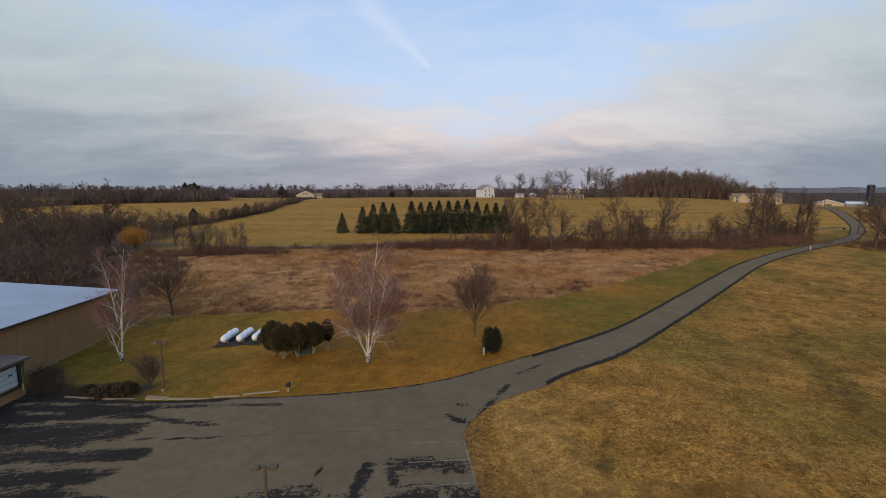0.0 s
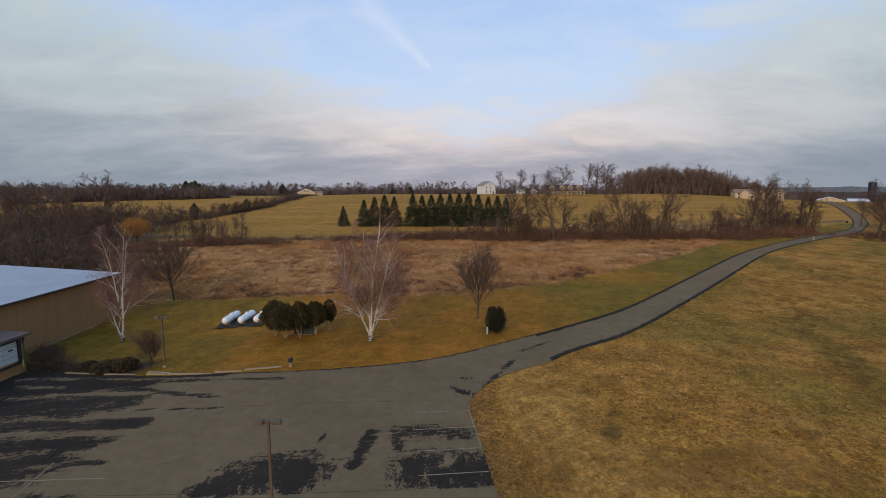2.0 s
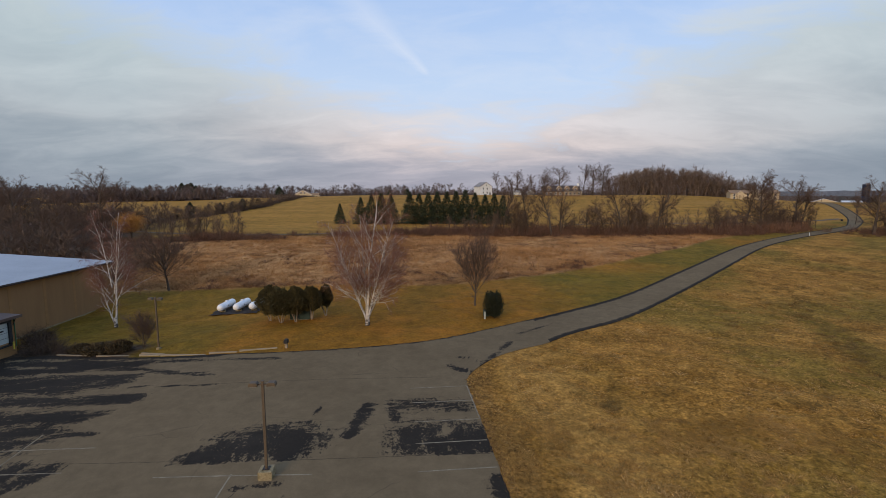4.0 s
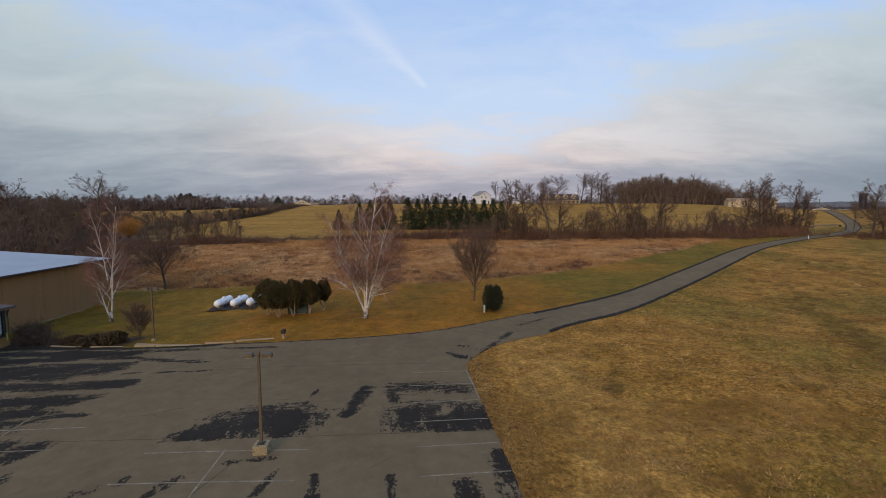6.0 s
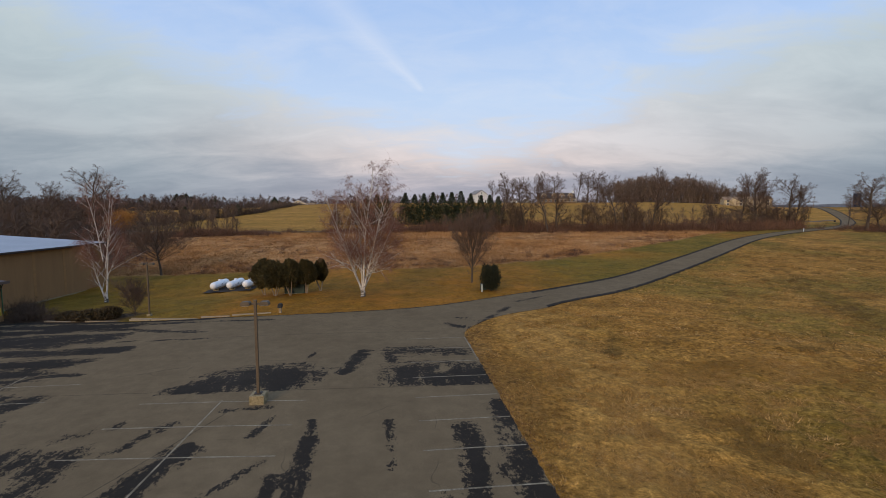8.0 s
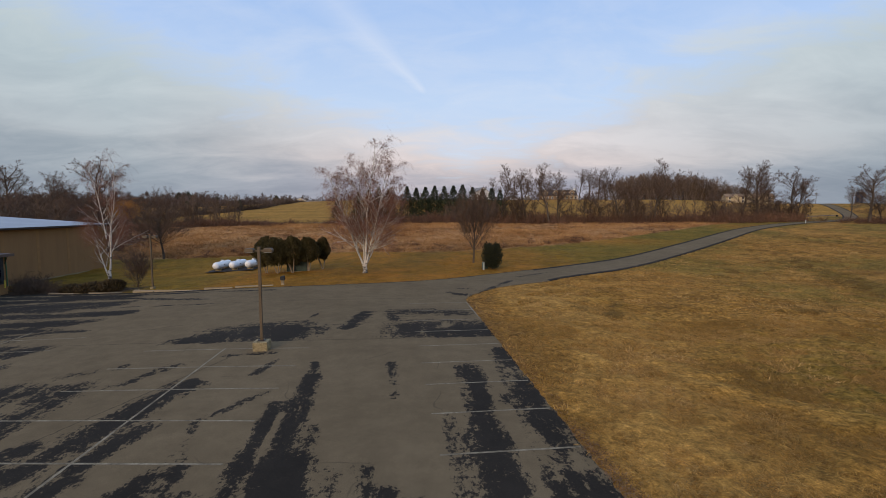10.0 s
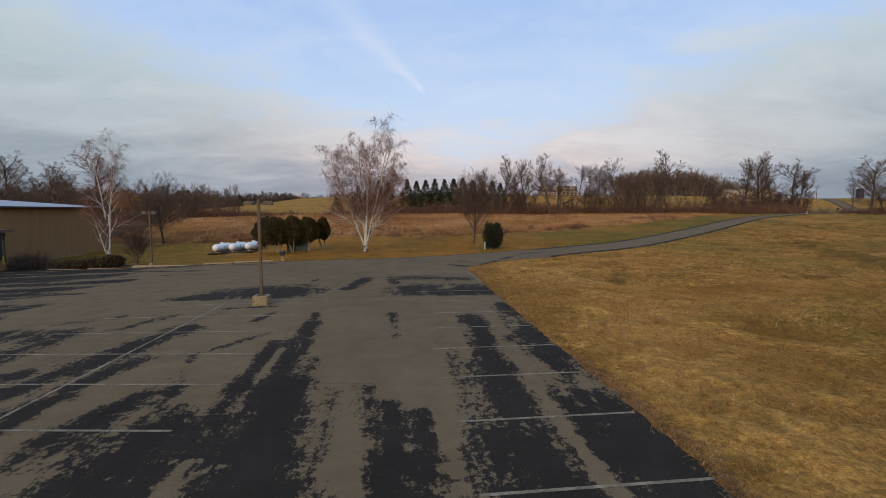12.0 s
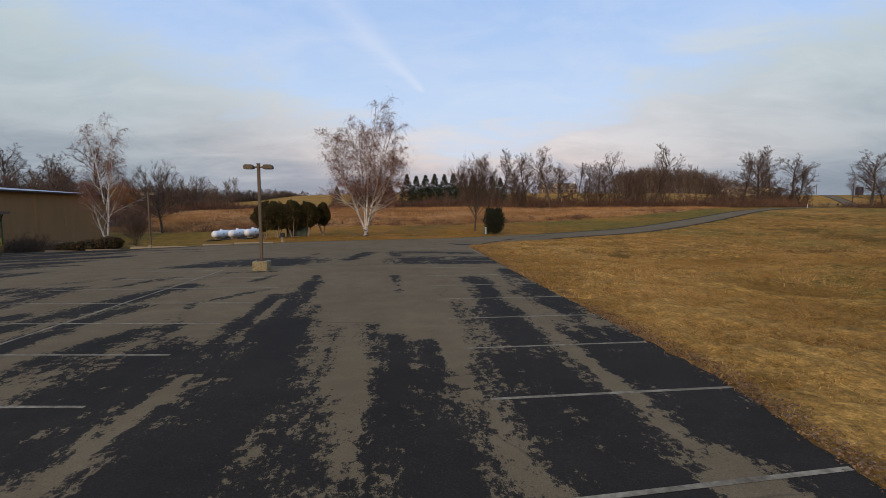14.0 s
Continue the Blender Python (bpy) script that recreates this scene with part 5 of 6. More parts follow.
annex = thing("loading_dock", "tan brick loading dock with a white overhead door and brown roof", "building", at=pose(-1.1, 1.1, -0.3))
part("wall", Shape().box((-66, 12, -0.6), (-47.25, 50.55, 3.75)), TAN_BRICK, annex)
part("roof", Shape().prism(((-46.75, 3.76), (-46.75, 3.95), (-66.3, 5.4), (-66.3, 5.2)), "y", 11.6, 51.0), BROWN_ROOF, annex, "brown standing-seam metal roof")
part("roof_edge", Shape().box((-46.74, 11.6, 3.70), (-46.66, 51.0, 4.0)), BROWN_ROOF, annex, "brown metal drip edge")
part("strut", rod((-47.2, 50.3, 2.9), (-46.8, 50.3, 3.72), 0.04), FASCIA, annex)
door = part("overhead_door", Shape().box((-47.245, 46.6, 1.1), (-47.18, 49.6, 3.4)), DOOR_WHITE, annex, "dull white sectional overhead door")
for z in (1.66, 2.24, 2.82):
    part("joint", Shape().box((-47.178, 46.62, z), (-47.168, 49.58, z + 0.03)), FASCIA, door)
part("door_window", Shape().box((-47.177, 48.5, 2.45), (-47.165, 49.1, 2.62)), GLASS, door, "small dark door window")
part("dock_seal", Shape().box((-47.245, 49.603, 0.9), (-47.0, 49.95, 3.6)), BLACK, annex, "black rubber dock seal")
part("dock_seal", Shape().box((-47.245, 46.25, 0.9), (-47.0, 46.597, 3.6)), BLACK, annex, "black rubber dock seal")
part("dock_header", Shape().box((-47.245, 46.25, 3.41), (-46.98, 49.95, 3.69)), BLACK, annex)
part("bumper", Shape().box((-47.245, 46.4, 0.72), (-46.98, 49.8, 0.9)), BLACK, annex, "black rubber dock bumper")
part("downpipe", rod((-47.17, 50.45, 0.4), (-47.17, 50.45, 3.7), 0.05), GREEN_PAINT, annex, "green downpipe")
part("guard", rod((-46.8, 49.75, 0.3), (-46.8, 49.75, 1.15), 0.07), YELLOW, annex, "yellow guard post")

# ---- propane tanks ----
TANK_WHITE = material("white_tank_paint", ((0.70, 0.70, 0.69), (0.82, 0.82, 0.81)), 0.8, 14, 0.35, 0.03, spots=0.05)
GRAVEL = material("dark_gravel", ((0.026, 0.021, 0.018), (0.050, 0.040, 0.034)), 2.0, 24, 0.95, 0.8, spots=0.4, bump_size=0.04)


def propane_tank(x, y):
    ob = thing("propane_tank", "long white propane tank on concrete saddles", "tank", "propane tanks", pose(x, y, height(x, y + 2.4)))
    s = Shape()
    r, zc, ln = 0.53, 0.84, 5.0
    stations = [(0.0, 0.02), (0.04, 0.2), (0.12, 0.34), (0.26, 0.46), (0.44, 0.525), (0.6, r)] + [(0.6 + (ln - 1.2) * k / 6, r) for k in range(1, 6)]
    stations += [(ln - a, b) for a, b in stations[5::-1]]
    path = [Vector((0, a, zc)) for a, b in stations]
    s.tube(path, [b for a, b in stations], 28, True)
    part("shell", s, TANK_WHITE, ob, soft=True)
    dome = rod((0, 2.45, zc + r - 0.03), (0, 2.45, zc + r + 0.14), 0.19, 16)
    dome.tube([Vector((0, 2.45, zc + r + 0.14)), Vector((0, 2.45, zc + r + 0.19))], [0.2, 0.11], 16, True)
    part("valve_cover", dome, TANK_WHITE, ob)
    part("relief_valve", rod((0, 3.2, zc + r - 0.02), (0, 3.2, zc + r + 0.16), 0.04), CONCRETE, ob)
    part("data_plate", Shape().box((0.545, 1.9, zc - 0.02), (0.552, 2.2, zc + 0.14)), FASCIA, ob, "small dark data plate")
    for w in (1.1, 3.7):
        part("saddle", Shape().box((-0.42, w, -0.2), (0.42, w + 0.22, zc - 0.36)), CONCRETE, ob, "grey concrete saddle", bevel=0.02)
        for side in (-0.5, 0.5):
            part("lifting_lug", Shape().box((side * 0.5 - 0.03, w - 0.2, zc + r - 0.1), (side * 0.5 + 0.03, w - 0.1, zc + r + 0.02)), TANK_WHITE, ob)


for x in (-33.3, -30.9, -28.55):
    propane_tank(x, 68.2)
pad = new("gravel_pad", mesh_from("gravel_pad", [(px + 0.35 * noise.noise((px * 0.9, py * 0.9, 4)), py + 0.35 * noise.noise((px * 0.9, py * 0.9, 8)), height(px, py) + 0.10 + 0.03 * noise.noise((px * 2, py * 2, 0))) for py in steps((67.6, 73.9, 0.315)) for px in steps((-34.7, -27.5, 0.3))], [(j * 25 + i, j * 25 + i + 1, (j + 1) * 25 + i + 1, (j + 1) * 25 + i) for j in range(20) for i in range(24)], GRAVEL))
tagged(pad, "dark gravel bed under the propane tanks", "gravel bed", kind="structure")

# ---- lamp posts ----
POLE = material("brown_painted_steel", ((0.075, 0.052, 0.032), (0.115, 0.082, 0.05)), 2.0, 18, 0.6, 0.1, spots=0.2)
LENS = material("lamp_lens", ((0.32, 0.32, 0.30), (0.42, 0.42, 0.40)), 2, 10, 0.3, 0, spots=0.05)


def lamp_post(x, y, base, turn):
    ob = thing("lamp_post", "brown steel lamp post with two box heads" + (" on concrete" if base else " in the lawn"), "lamp post", "lamp posts", pose(x, y, height(x, y), 0, 0, turn))
    low = 0.0
    if base:
        s = Shape().box((-0.42, -0.42, -0.1), (0.42, 0.42, 0.55))
        part("base", s, CONCRETE, ob, "chipped stained concrete block", bevel=0.06)
        part("base_plate", Shape().box((-0.2, -0.2, 0.551), (0.2, 0.2, 0.59)), FASCIA, ob)
        for bx in (-0.15, 0.15):
            for by in (-0.15, 0.15):
                part("bolt", rod((bx, by, 0.59), (bx, by, 0.66), 0.018, 6), FASCIA, ob)
        low = 0.55
    else:
        part("base_plate", Shape().box((-0.2, -0.2, -0.1), (0.2, 0.2, 0.25)), CONCRETE, ob, bevel=0.03)
    part("pole", Shape().box((-0.075, -0.075, low + 0.03), (0.075, 0.075, 5.95)), POLE, ob, bevel=0.012)
    part("cap", Shape().box((-0.085, -0.085, 5.951), (0.085, 0.085, 6.0)), POLE, ob)
    for sgn in (-1, 1):
        part("arm", Shape().box((min(sgn * 0.076, sgn * 0.26), -0.04, 5.74), (max(sgn * 0.076, sgn * 0.26), 0.04, 5.83)), POLE, ob)
        a, b = sorted((sgn * 0.262, sgn * 0.78))
        s = Shape().prism(((a, 5.70), (a, 5.84), (a + 0.08, 5.93), (b - 0.08, 5.93), (b, 5.84), (b, 5.70)), "y", -0.2, 0.2)
        head = part("lamp_head", s, POLE, ob, "brown box lamp head", bevel=0.015)
        part("lens", Shape().box((a + 0.06, -0.15, 5.675), (b - 0.06, 0.15, 5.698)), LENS, head, "flat glass lens")


lamp_post(-10.8, 26.4, True, 4)
lamp_post(-32.2, 51.4, False, -3)

# ---- small things at the edge of the car park ----
TIMBER = material("weathered_timber", ((0.19, 0.145, 0.092), (0.33, 0.265, 0.175)), 1.5, 20, 0.95, 0.5, stretch=(0.3, 1, 1), spots=0.3)


def timber(x0, y0, x1, y1, deep):
    d = Vector((x1 - x0, y1 - y0, 0))
    ob = new("landscape_timber", Shape().box((0, -0.11, -0.1), (d.length, 0.11, 0.2)).mesh("landscape_timber", TIMBER, bevel=0.02))
    ob.matrix_basis = pose(x0, y0, height(x0, y0) + 0.03 - deep, 0, 0, math.degrees(math.atan2(d.y, d.x)))
    tagged(ob, "weathered grey landscape timber edging the asphalt", "timber", "kerb timbers")


for x0, y0, x1, y1, deep in ((-33.1, 49.75, -30.4, 49.35, 0.0), (-33.0, 49.3, -30.7, 49.05, 0.02), (-30.5, 48.95, -25.6, 48.8, 0.02), (-25.3, 48.95, -22.4, 49.15, 0.04), (-22.2, 49.3, -18.4, 50.1, 0.05), (-38.0, 49.75, -33.5, 49.5, 0.08), (-43.0, 50.6, -38.3, 50.0, 0.08)):
    timber(x0, y0, x1, y1, deep)

stub = thing("post_box", "small black box on a short tan wooden post", "box", at=on_ground(-17.35, 50.0))
part("post", Shape().box((-0.13, -0.13, -0.1), (0.13, 0.13, 0.55)), TIMBER, stub, bevel=0.015)
part("box", Shape().prism(((-0.2, 0.551), (-0.2, 0.85), (-0.13, 0.98), (0.13, 0.98), (0.2, 0.85), (0.2, 0.551)), "y", -0.28, 0.28), BLACK, stub, "black metal box", bevel=0.01)

GREEN_BOX = material("dark_green_steel", ((0.018, 0.035, 0.026), (0.03, 0.05, 0.038)), 1.5, 14, 0.5, 0.05)
for k, (x, y, w, h) in enumerate(((-20.3, 62.5, 0.95, 1.15), (-18.8, 62.3, 1.5, 1.45))):
    cab = thing("utility_cabinet", "dark green steel utility cabinet under the arborvitae", "cabinet", "utility cabinets", on_ground(x, y))
    part("plinth", Shape().box((-w / 2 - 0.1, -0.55, -0.15), (w / 2 + 0.1, 0.55, 0.08)), CONCRETE, cab)
    part("body", Shape().box((-w / 2, -0.45, 0.081), (w / 2, 0.45, h)), GREEN_BOX, cab, bevel=0.02)
    part("lid", Shape().prism(((-w / 2 - 0.04, h + 0.002), (-w / 2 - 0.04, h + 0.05), (0, h + 0.1), (w / 2 + 0.04, h + 0.05), (w / 2 + 0.04, h + 0.002)), "y", -0.5, 0.5), GREEN_BOX, cab)
    for sx in (-w / 4, w / 4):
        dr = part("door", Shape().box((sx - w / 4 + 0.02, -0.475, 0.14), (sx + w / 4 - 0.02, -0.452, h - 0.06)), GREEN_BOX, cab)
        part("handle", Shape().box((sx + w / 8 - 0.02, -0.5, h * 0.5), (sx + w / 8 + 0.02, -0.477, h * 0.5 + 0.14)), FASCIA, dr)

PEDESTAL = material("grey_green_plastic", ((0.28, 0.31, 0.28), (0.36, 0.39, 0.36)), 2, 14, 0.6, 0.03)
ped = thing("utility_pedestal", "pale grey-green utility pedestal beside the yew", "utility box", at=on_ground(5.55, 61.3))
part("body", Shape().box((-0.11, -0.11, -0.1), (0.11, 0.11, 0.82)), PEDESTAL, ped, bevel=0.02)
part("cap", Shape().box((-0.13, -0.13, 0.821), (0.13, 0.13, 0.95)), PEDESTAL, ped, bevel=0.03)
ped2 = thing("transformer_box", "low dark green transformer box behind the yew", "utility box", at=on_ground(5.9, 62.9))
part("body", Shape().box((-0.4, -0.4, -0.1), (0.4, 0.4, 0.8)), GREEN_BOX, ped2, bevel=0.03)

post = thing("marker_post", "short white marker post at the lane's verge", "post", at=on_ground(114.6, 144.4))
part("post", rod((0, 0, -0.2), (0, 0, 1.0), 0.08, 10), WHITE_PAINT, post)
part("cap", rod((0, 0, 1.001), (0, 0, 1.1), 0.1, 10, 0.04), WHITE_PAINT, post)

drop = thing("utility_cabinet", "small black steel cabinet beside the lane's bend", "cabinet", "utility cabinets", on_ground(175.0, 203.1, 20, 0.62))
part("plinth", Shape().box((-0.75, -0.5, -0.3), (0.75, 0.5, 0.1)), CONCRETE, drop)
part("body", Shape().box((-0.65, -0.4, 0.101), (0.65, 0.4, 1.25)), BLACK, drop, bevel=0.03)
part("lid", Shape().box((-0.7, -0.45, 1.252), (0.7, 0.45, 1.34)), BLACK, drop, bevel=0.02)

# ---- houses, barn and silo in the distance ----
SIDING_WHITE = material("white_siding", ((0.56, 0.56, 0.55), (0.66, 0.66, 0.65)), 0.6, 8, 0.7, 0.1, spots=0.08)
SIDING_CREAM = material("cream_siding", ((0.42, 0.33, 0.20), (0.50, 0.40, 0.26)), 0.6, 8, 0.7, 0.1, spots=0.08)
SIDING_BROWN = material("brown_siding", ((0.16, 0.10, 0.055), (0.21, 0.13, 0.075)), 0.6, 8, 0.8, 0.1)
SHINGLE = material("dark_shingles", ((0.045, 0.034, 0.030), (0.075, 0.058, 0.050)), 0.8, 6, 0.9, 0.2)
SHINGLE_GREY = material("grey_shingles", ((0.20, 0.19, 0.185), (0.27, 0.26, 0.25)), 0.8, 6, 0.9, 0.2)
SHINGLE_TAN = material("tan_shingles", ((0.20, 0.13, 0.08), (0.26, 0.18, 0.11)), 0.8, 6, 0.9, 0.2)


def window(parent, x, y, z, w, h, face):
    """A framed window on a wall that faces -y, +x or -x."""
    s, g = Shape(), Shape()
    if face == "front":
        s.box((x - w / 2 - 0.12, y - 0.10, z - 0.12), (x + w / 2 + 0.12, y - 0.004, z + h + 0.12))
        g.box((x - w / 2, y - 0.13, z), (x + w / 2, y - 0.104, z + h))
    else:
        sg = 1 if face == "right" else -1
        a, b = sorted((x + sg * 0.004, x + sg * 0.10))
        s.box((a, y - w / 2 - 0.12, z - 0.12), (b, y + w / 2 + 0.12, z + h + 0.12))
        a, b = sorted((x + sg * 0.104, x + sg * 0.13))
        g.box((a, y - w / 2, z), (b, y + w / 2, z + h))
    f = part("window", s, WHITE_PAINT, parent)
    part("pane", g, GLASS, f)


def gable_house(name, label, x, y, turn, wide, deep, eave, ridge, wall, roofing, ridge_along="y", category="house"):
    """Walls and an overhanging gable roof; the front faces -y."""
    ob = thing(name, label, category, at=on_ground(x, y, turn))
    w, d, o = wide / 2, deep / 2, 0.5
    if ridge_along == "y":
        part("wall", Shape().prism(((-w, -1.5), (w, -1.5), (w, eave), (0, ridge), (-w, eave)), "y", -d, d), wall, ob)
        k = (ridge - eave) / w
        part("roof", Shape().prism(((-w - o, eave - o * k + 0.02), (-w - o, eave - o * k + 0.3), (0, ridge + 0.32), (w + o, eave - o * k + 0.3), (w + o, eave - o * k + 0.02), (0, ridge + 0.02)), "y", -d - o, d + o), roofing, ob)
    else:
        part("wall", Shape().prism(((-d, -1.5), (d, -1.5), (d, eave), (0, ridge), (-d, eave)), "x", -w, w), wall, ob)
        k = (ridge - eave) / d
        part("roof", Shape().prism(((-d - o, eave - o * k + 0.02), (-d - o, eave - o * k + 0.3), (0, ridge + 0.32), (d + o, eave - o * k + 0.3), (d + o, eave - o * k + 0.02), (0, ridge + 0.02)), "x", -w - o, w + o), roofing, ob)
    return ob


# tall white farmhouse
farm = gable_house("farmhouse", "tall white farmhouse with a grey gable roof", 33.6, 375, 22, 10.5, 11, 6.6, 9.8, SIDING_WHITE, SHINGLE_GREY)
for wx, wz in ((-2.6, 4.3), (0.9, 4.3), (-2.6, 1.2), (0.9, 1.2)):
    window(farm, wx, -5.5, wz, 0.9, 1.5, "front")
window(farm, 0, -5.5, 7.2, 0.8, 1.0, "front")
for wy in (-3, 0, 3):
    window(farm, 5.25, wy, 4.2, 0.9, 1.5, "right")
part("door", Shape().box((3.0, -5.6, 0), (4.0, -5.505, 2.1)), FASCIA, farm)
part("porch", Shape().box((5.26, -2.5, 0), (7.2, 4, 2.9)), WHITE_PAINT, farm, "white enclosed side porch")

# long house with dormers
manor = gable_house("dormer_house", "long brown house with a dark roof and cream-trimmed dormers", 88.3, 346, -3, 26, 10, 3.4, 7.2, SIDING_BROWN, SHINGLE, "x")
for dx in (-9.5, -2.0, 3.6, 9.6):
    dr = part("dormer", Shape().prism(((dx - 1.6, 3.2), (dx + 1.6, 3.2), (dx + 1.6, 5.2), (dx, 6.9), (dx - 1.6, 5.2)), "y", -4.7, -1.0), SIDING_BROWN, manor)
    part("dormer_trim", Shape().prism(((dx - 2.0, 4.95), (dx - 2.0, 5.2), (dx, 7.3), (dx + 2.0, 5.2), (dx + 2.0, 4.95), (dx, 7.0)), "y", -5.0, -0.8), SIDING_CREAM, dr, "cream gable trim")
    window(dr, dx, -4.705, 4.2, 1.0, 1.1, "front")
part("porch_roof", Shape().box((1.0, -7.4, 2.75), (13.4, -5.02, 3.05)), SIDING_CREAM, manor, "cream porch roof")
for px in (1.2, 4.2, 7.2, 10.2, 13.2):
    part("porch_column", Shape().box((px - 0.18, -7.3, -0.5), (px + 0.18, -6.94, 2.74)), SIDING_CREAM, manor)
part("porch_deck", Shape().box((1.0, -7.4, -0.6), (13.4, -5.02, 0.25)), SIDING_BROWN, manor)
for wx in (-11, -8, -4.6, -1.2, 3, 6, 9, 12):
    window(manor, wx, -5.0, 0.9, 1.1, 1.5, "front")
part("chimney", Shape().box((11.8, -0.6, 5.5), (12.9, 0.6, 9.0)), WHITE_PAINT, manor, "white chimney")

gable_house("garden_shed", "small white shed on the hillside", 60.6, 372, 10, 5.6, 4, 2.2, 3.2, SIDING_WHITE, SHINGLE_GREY, "x", "shed")
gable_house("garden_shed", "small grey shed with a gable roof on the hillside", 70.6, 371, 0, 4.4, 5, 2.0, 3.4, SHINGLE_GREY, SIDING_WHITE, "y", "shed")

bungalow = gable_house("bungalow", "cream bungalow with a broad tan gable roof", -141, 485, 8, 17, 13, 3.6, 7.6, SIDING_CREAM, SHINGLE_TAN)
part("wing", Shape().box((8.51, -4, -1), (15.5, 5, 3.1)), SIDING_CREAM, bungalow)
part("wing_roof", Shape().prism(((-4.6, 3.12), (-4.6, 3.4), (0.5, 5.2), (5.6, 3.4), (5.6, 3.12), (0.5, 4.9)), "x", 8.0, 16.0), SHINGLE_TAN, bungalow)
for wx, wz, ww in ((-5.5, 0.5, 3.2), (-0.9, 0.5, 2.6), (5.4, 0.5, 3.0), (-1.6, 4.3, 1.3), (1.6, 4.3, 1.3)):
    window(bungalow, wx, -6.5, wz, ww, 1.4, "front")
for wx in (10.2, 13.2):
    window(bungalow, wx, -4.0, 0.9, 1.2, 1.3, "front")
part("door", Shape().box((1.2, -6.6, 0), (2.4, -6.505, 2.1)), FASCIA, bungalow)
part("fascia", Shape().prism(((-9.1, 3.0), (-9.1, 3.35), (0, 7.6), (9.1, 3.35), (9.1, 3.0), (0, 7.25)), "y", -7.1, -7.01), WHITE_PAINT, bungalow)

cottage = gable_house("cottage", "low white house with a brown roof among far trees", -262, 566, 5, 20, 8, 2.6, 4.6, SIDING_WHITE, SHINGLE_TAN, "x")
for wx in (-7, -3, 1, 5, 8):
    window(cottage, wx, -4, 0.8, 1.3, 1.2, "front")

terrace = gable_house("terrace_house", "pale yellow two-storey terrace behind bare trees", 222, 334, -16, 30, 10, 4.4, 6.4, SIDING_CREAM, SHINGLE_TAN, "x")
for k in range(7):
    for wz in (0.6, 2.7):
        window(terrace, -12.6 + 4.2 * k, -5, wz, 1.2, 1.4, "front")
for dx in (-9, 0, 9):
    part("gable", Shape().prism(((dx - 2.2, 0.0), (dx + 2.2, 0.0), (dx + 2.2, 4.2), (dx, 6.0), (dx - 2.2, 4.2)), "y", -6.2, -5.01), SIDING_CREAM, terrace, "projecting gable")

barn = gable_house("barn", "long pale barn with a low white roof", 389, 474, -38, 24, 40, 3.6, 7.2, SIDING_CREAM, SIDING_WHITE, "y", "barn")
part("barn_door", Shape().box((-2.5, -20.1, 0), (2.5, -20.005, 3.2)), FASCIA, barn)
for wx in (-9, -6, 6, 9):
    window(barn, wx, -20, 1.2, 1.2, 1.0, "front")
gable_house("barn", "low grey farm shed beside the barn", 428, 486, -38, 16, 30, 3.0, 5.2, SHINGLE_GREY, SIDING_WHITE, "x", "barn")
SILO = material("dark_blue_steel", ((0.016, 0.020, 0.038), (0.026, 0.031, 0.052)), 0.5, 6, 0.35, 0.05, spots=0.1)
silo = thing("silo", "tall dark blue steel silo beside the farm", "silo", at=on_ground(450, 495))
part("shell", rod((0, 0, -2), (0, 0, 22.5), 3.5, 24), SILO, silo)
part("dome", rod((0, 0, 22.5), (0, 0, 24.0), 3.5, 24, 0.8), SHINGLE_GREY, silo, "pale domed cap")
for k in range(7):
    part("hoop", rod((0, 0, 2 + 3 * k), (0, 0, 2.15 + 3 * k), 3.56, 24), SILO, silo)

TIMBER_POLE = material("utility_pole_wood", ((0.10, 0.075, 0.055), (0.15, 0.115, 0.085)), 1, 12, 0.9, 0.3, stretch=(1, 1, 0.2))
for x, y, tall in ((221.4, 272, 6.5), (-26.5, 352, 5.0), (10.5, 372, 3.0)):
    up = thing("utility_pole", "thin wooden utility pole on the hillside", "utility pole", "utility poles", on_ground(x, y))
    part("pole", rod((0, 0, -0.5), (0, 0, tall), 0.15, 8, 0.11), TIMBER_POLE, up)
    part("crossarm", Shape().box((-0.9, -0.06, tall - 0.7), (0.9, 0.06, tall - 0.55)), TIMBER_POLE, up)

# far ridge beyond the farmland; distance haze is painted into its blue-grey colour
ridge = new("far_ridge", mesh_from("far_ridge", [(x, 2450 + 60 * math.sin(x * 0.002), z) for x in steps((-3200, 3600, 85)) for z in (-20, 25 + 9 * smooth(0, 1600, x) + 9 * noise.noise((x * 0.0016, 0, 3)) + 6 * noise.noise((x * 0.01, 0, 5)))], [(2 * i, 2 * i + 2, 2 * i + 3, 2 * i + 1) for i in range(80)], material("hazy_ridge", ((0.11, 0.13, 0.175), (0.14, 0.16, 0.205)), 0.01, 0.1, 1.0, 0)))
tagged(ridge, "low wooded ridge on the horizon, tinted blue-grey for haze", "hills", kind="structure")

# ---- grass ----
DRY = material("dry_grass_blades", ((0.19, 0.104, 0.026), (0.36, 0.208, 0.066), (0.52, 0.325, 0.125)), 0.3, 4, 0.9, 0, island=0.55)
REED = material("tan_meadow_blades", ((0.20, 0.092, 0.033), (0.35, 0.182, 0.068), (0.49, 0.272, 0.110)), 0.12, 2, 0.9, 0, island=0.35)

BUNCH = material("bunch_grass_blades", ((0.19, 0.108, 0.022), (0.31, 0.172, 0.042), (0.48, 0.28, 0.088)), 0.16, 3, 0.9, 0, island=0.45)
WEED = material("dead_weeds", ((0.11, 0.068, 0.018), (0.19, 0.118, 0.034)), 0.3, 4, 0.95, 0, island=0.4)


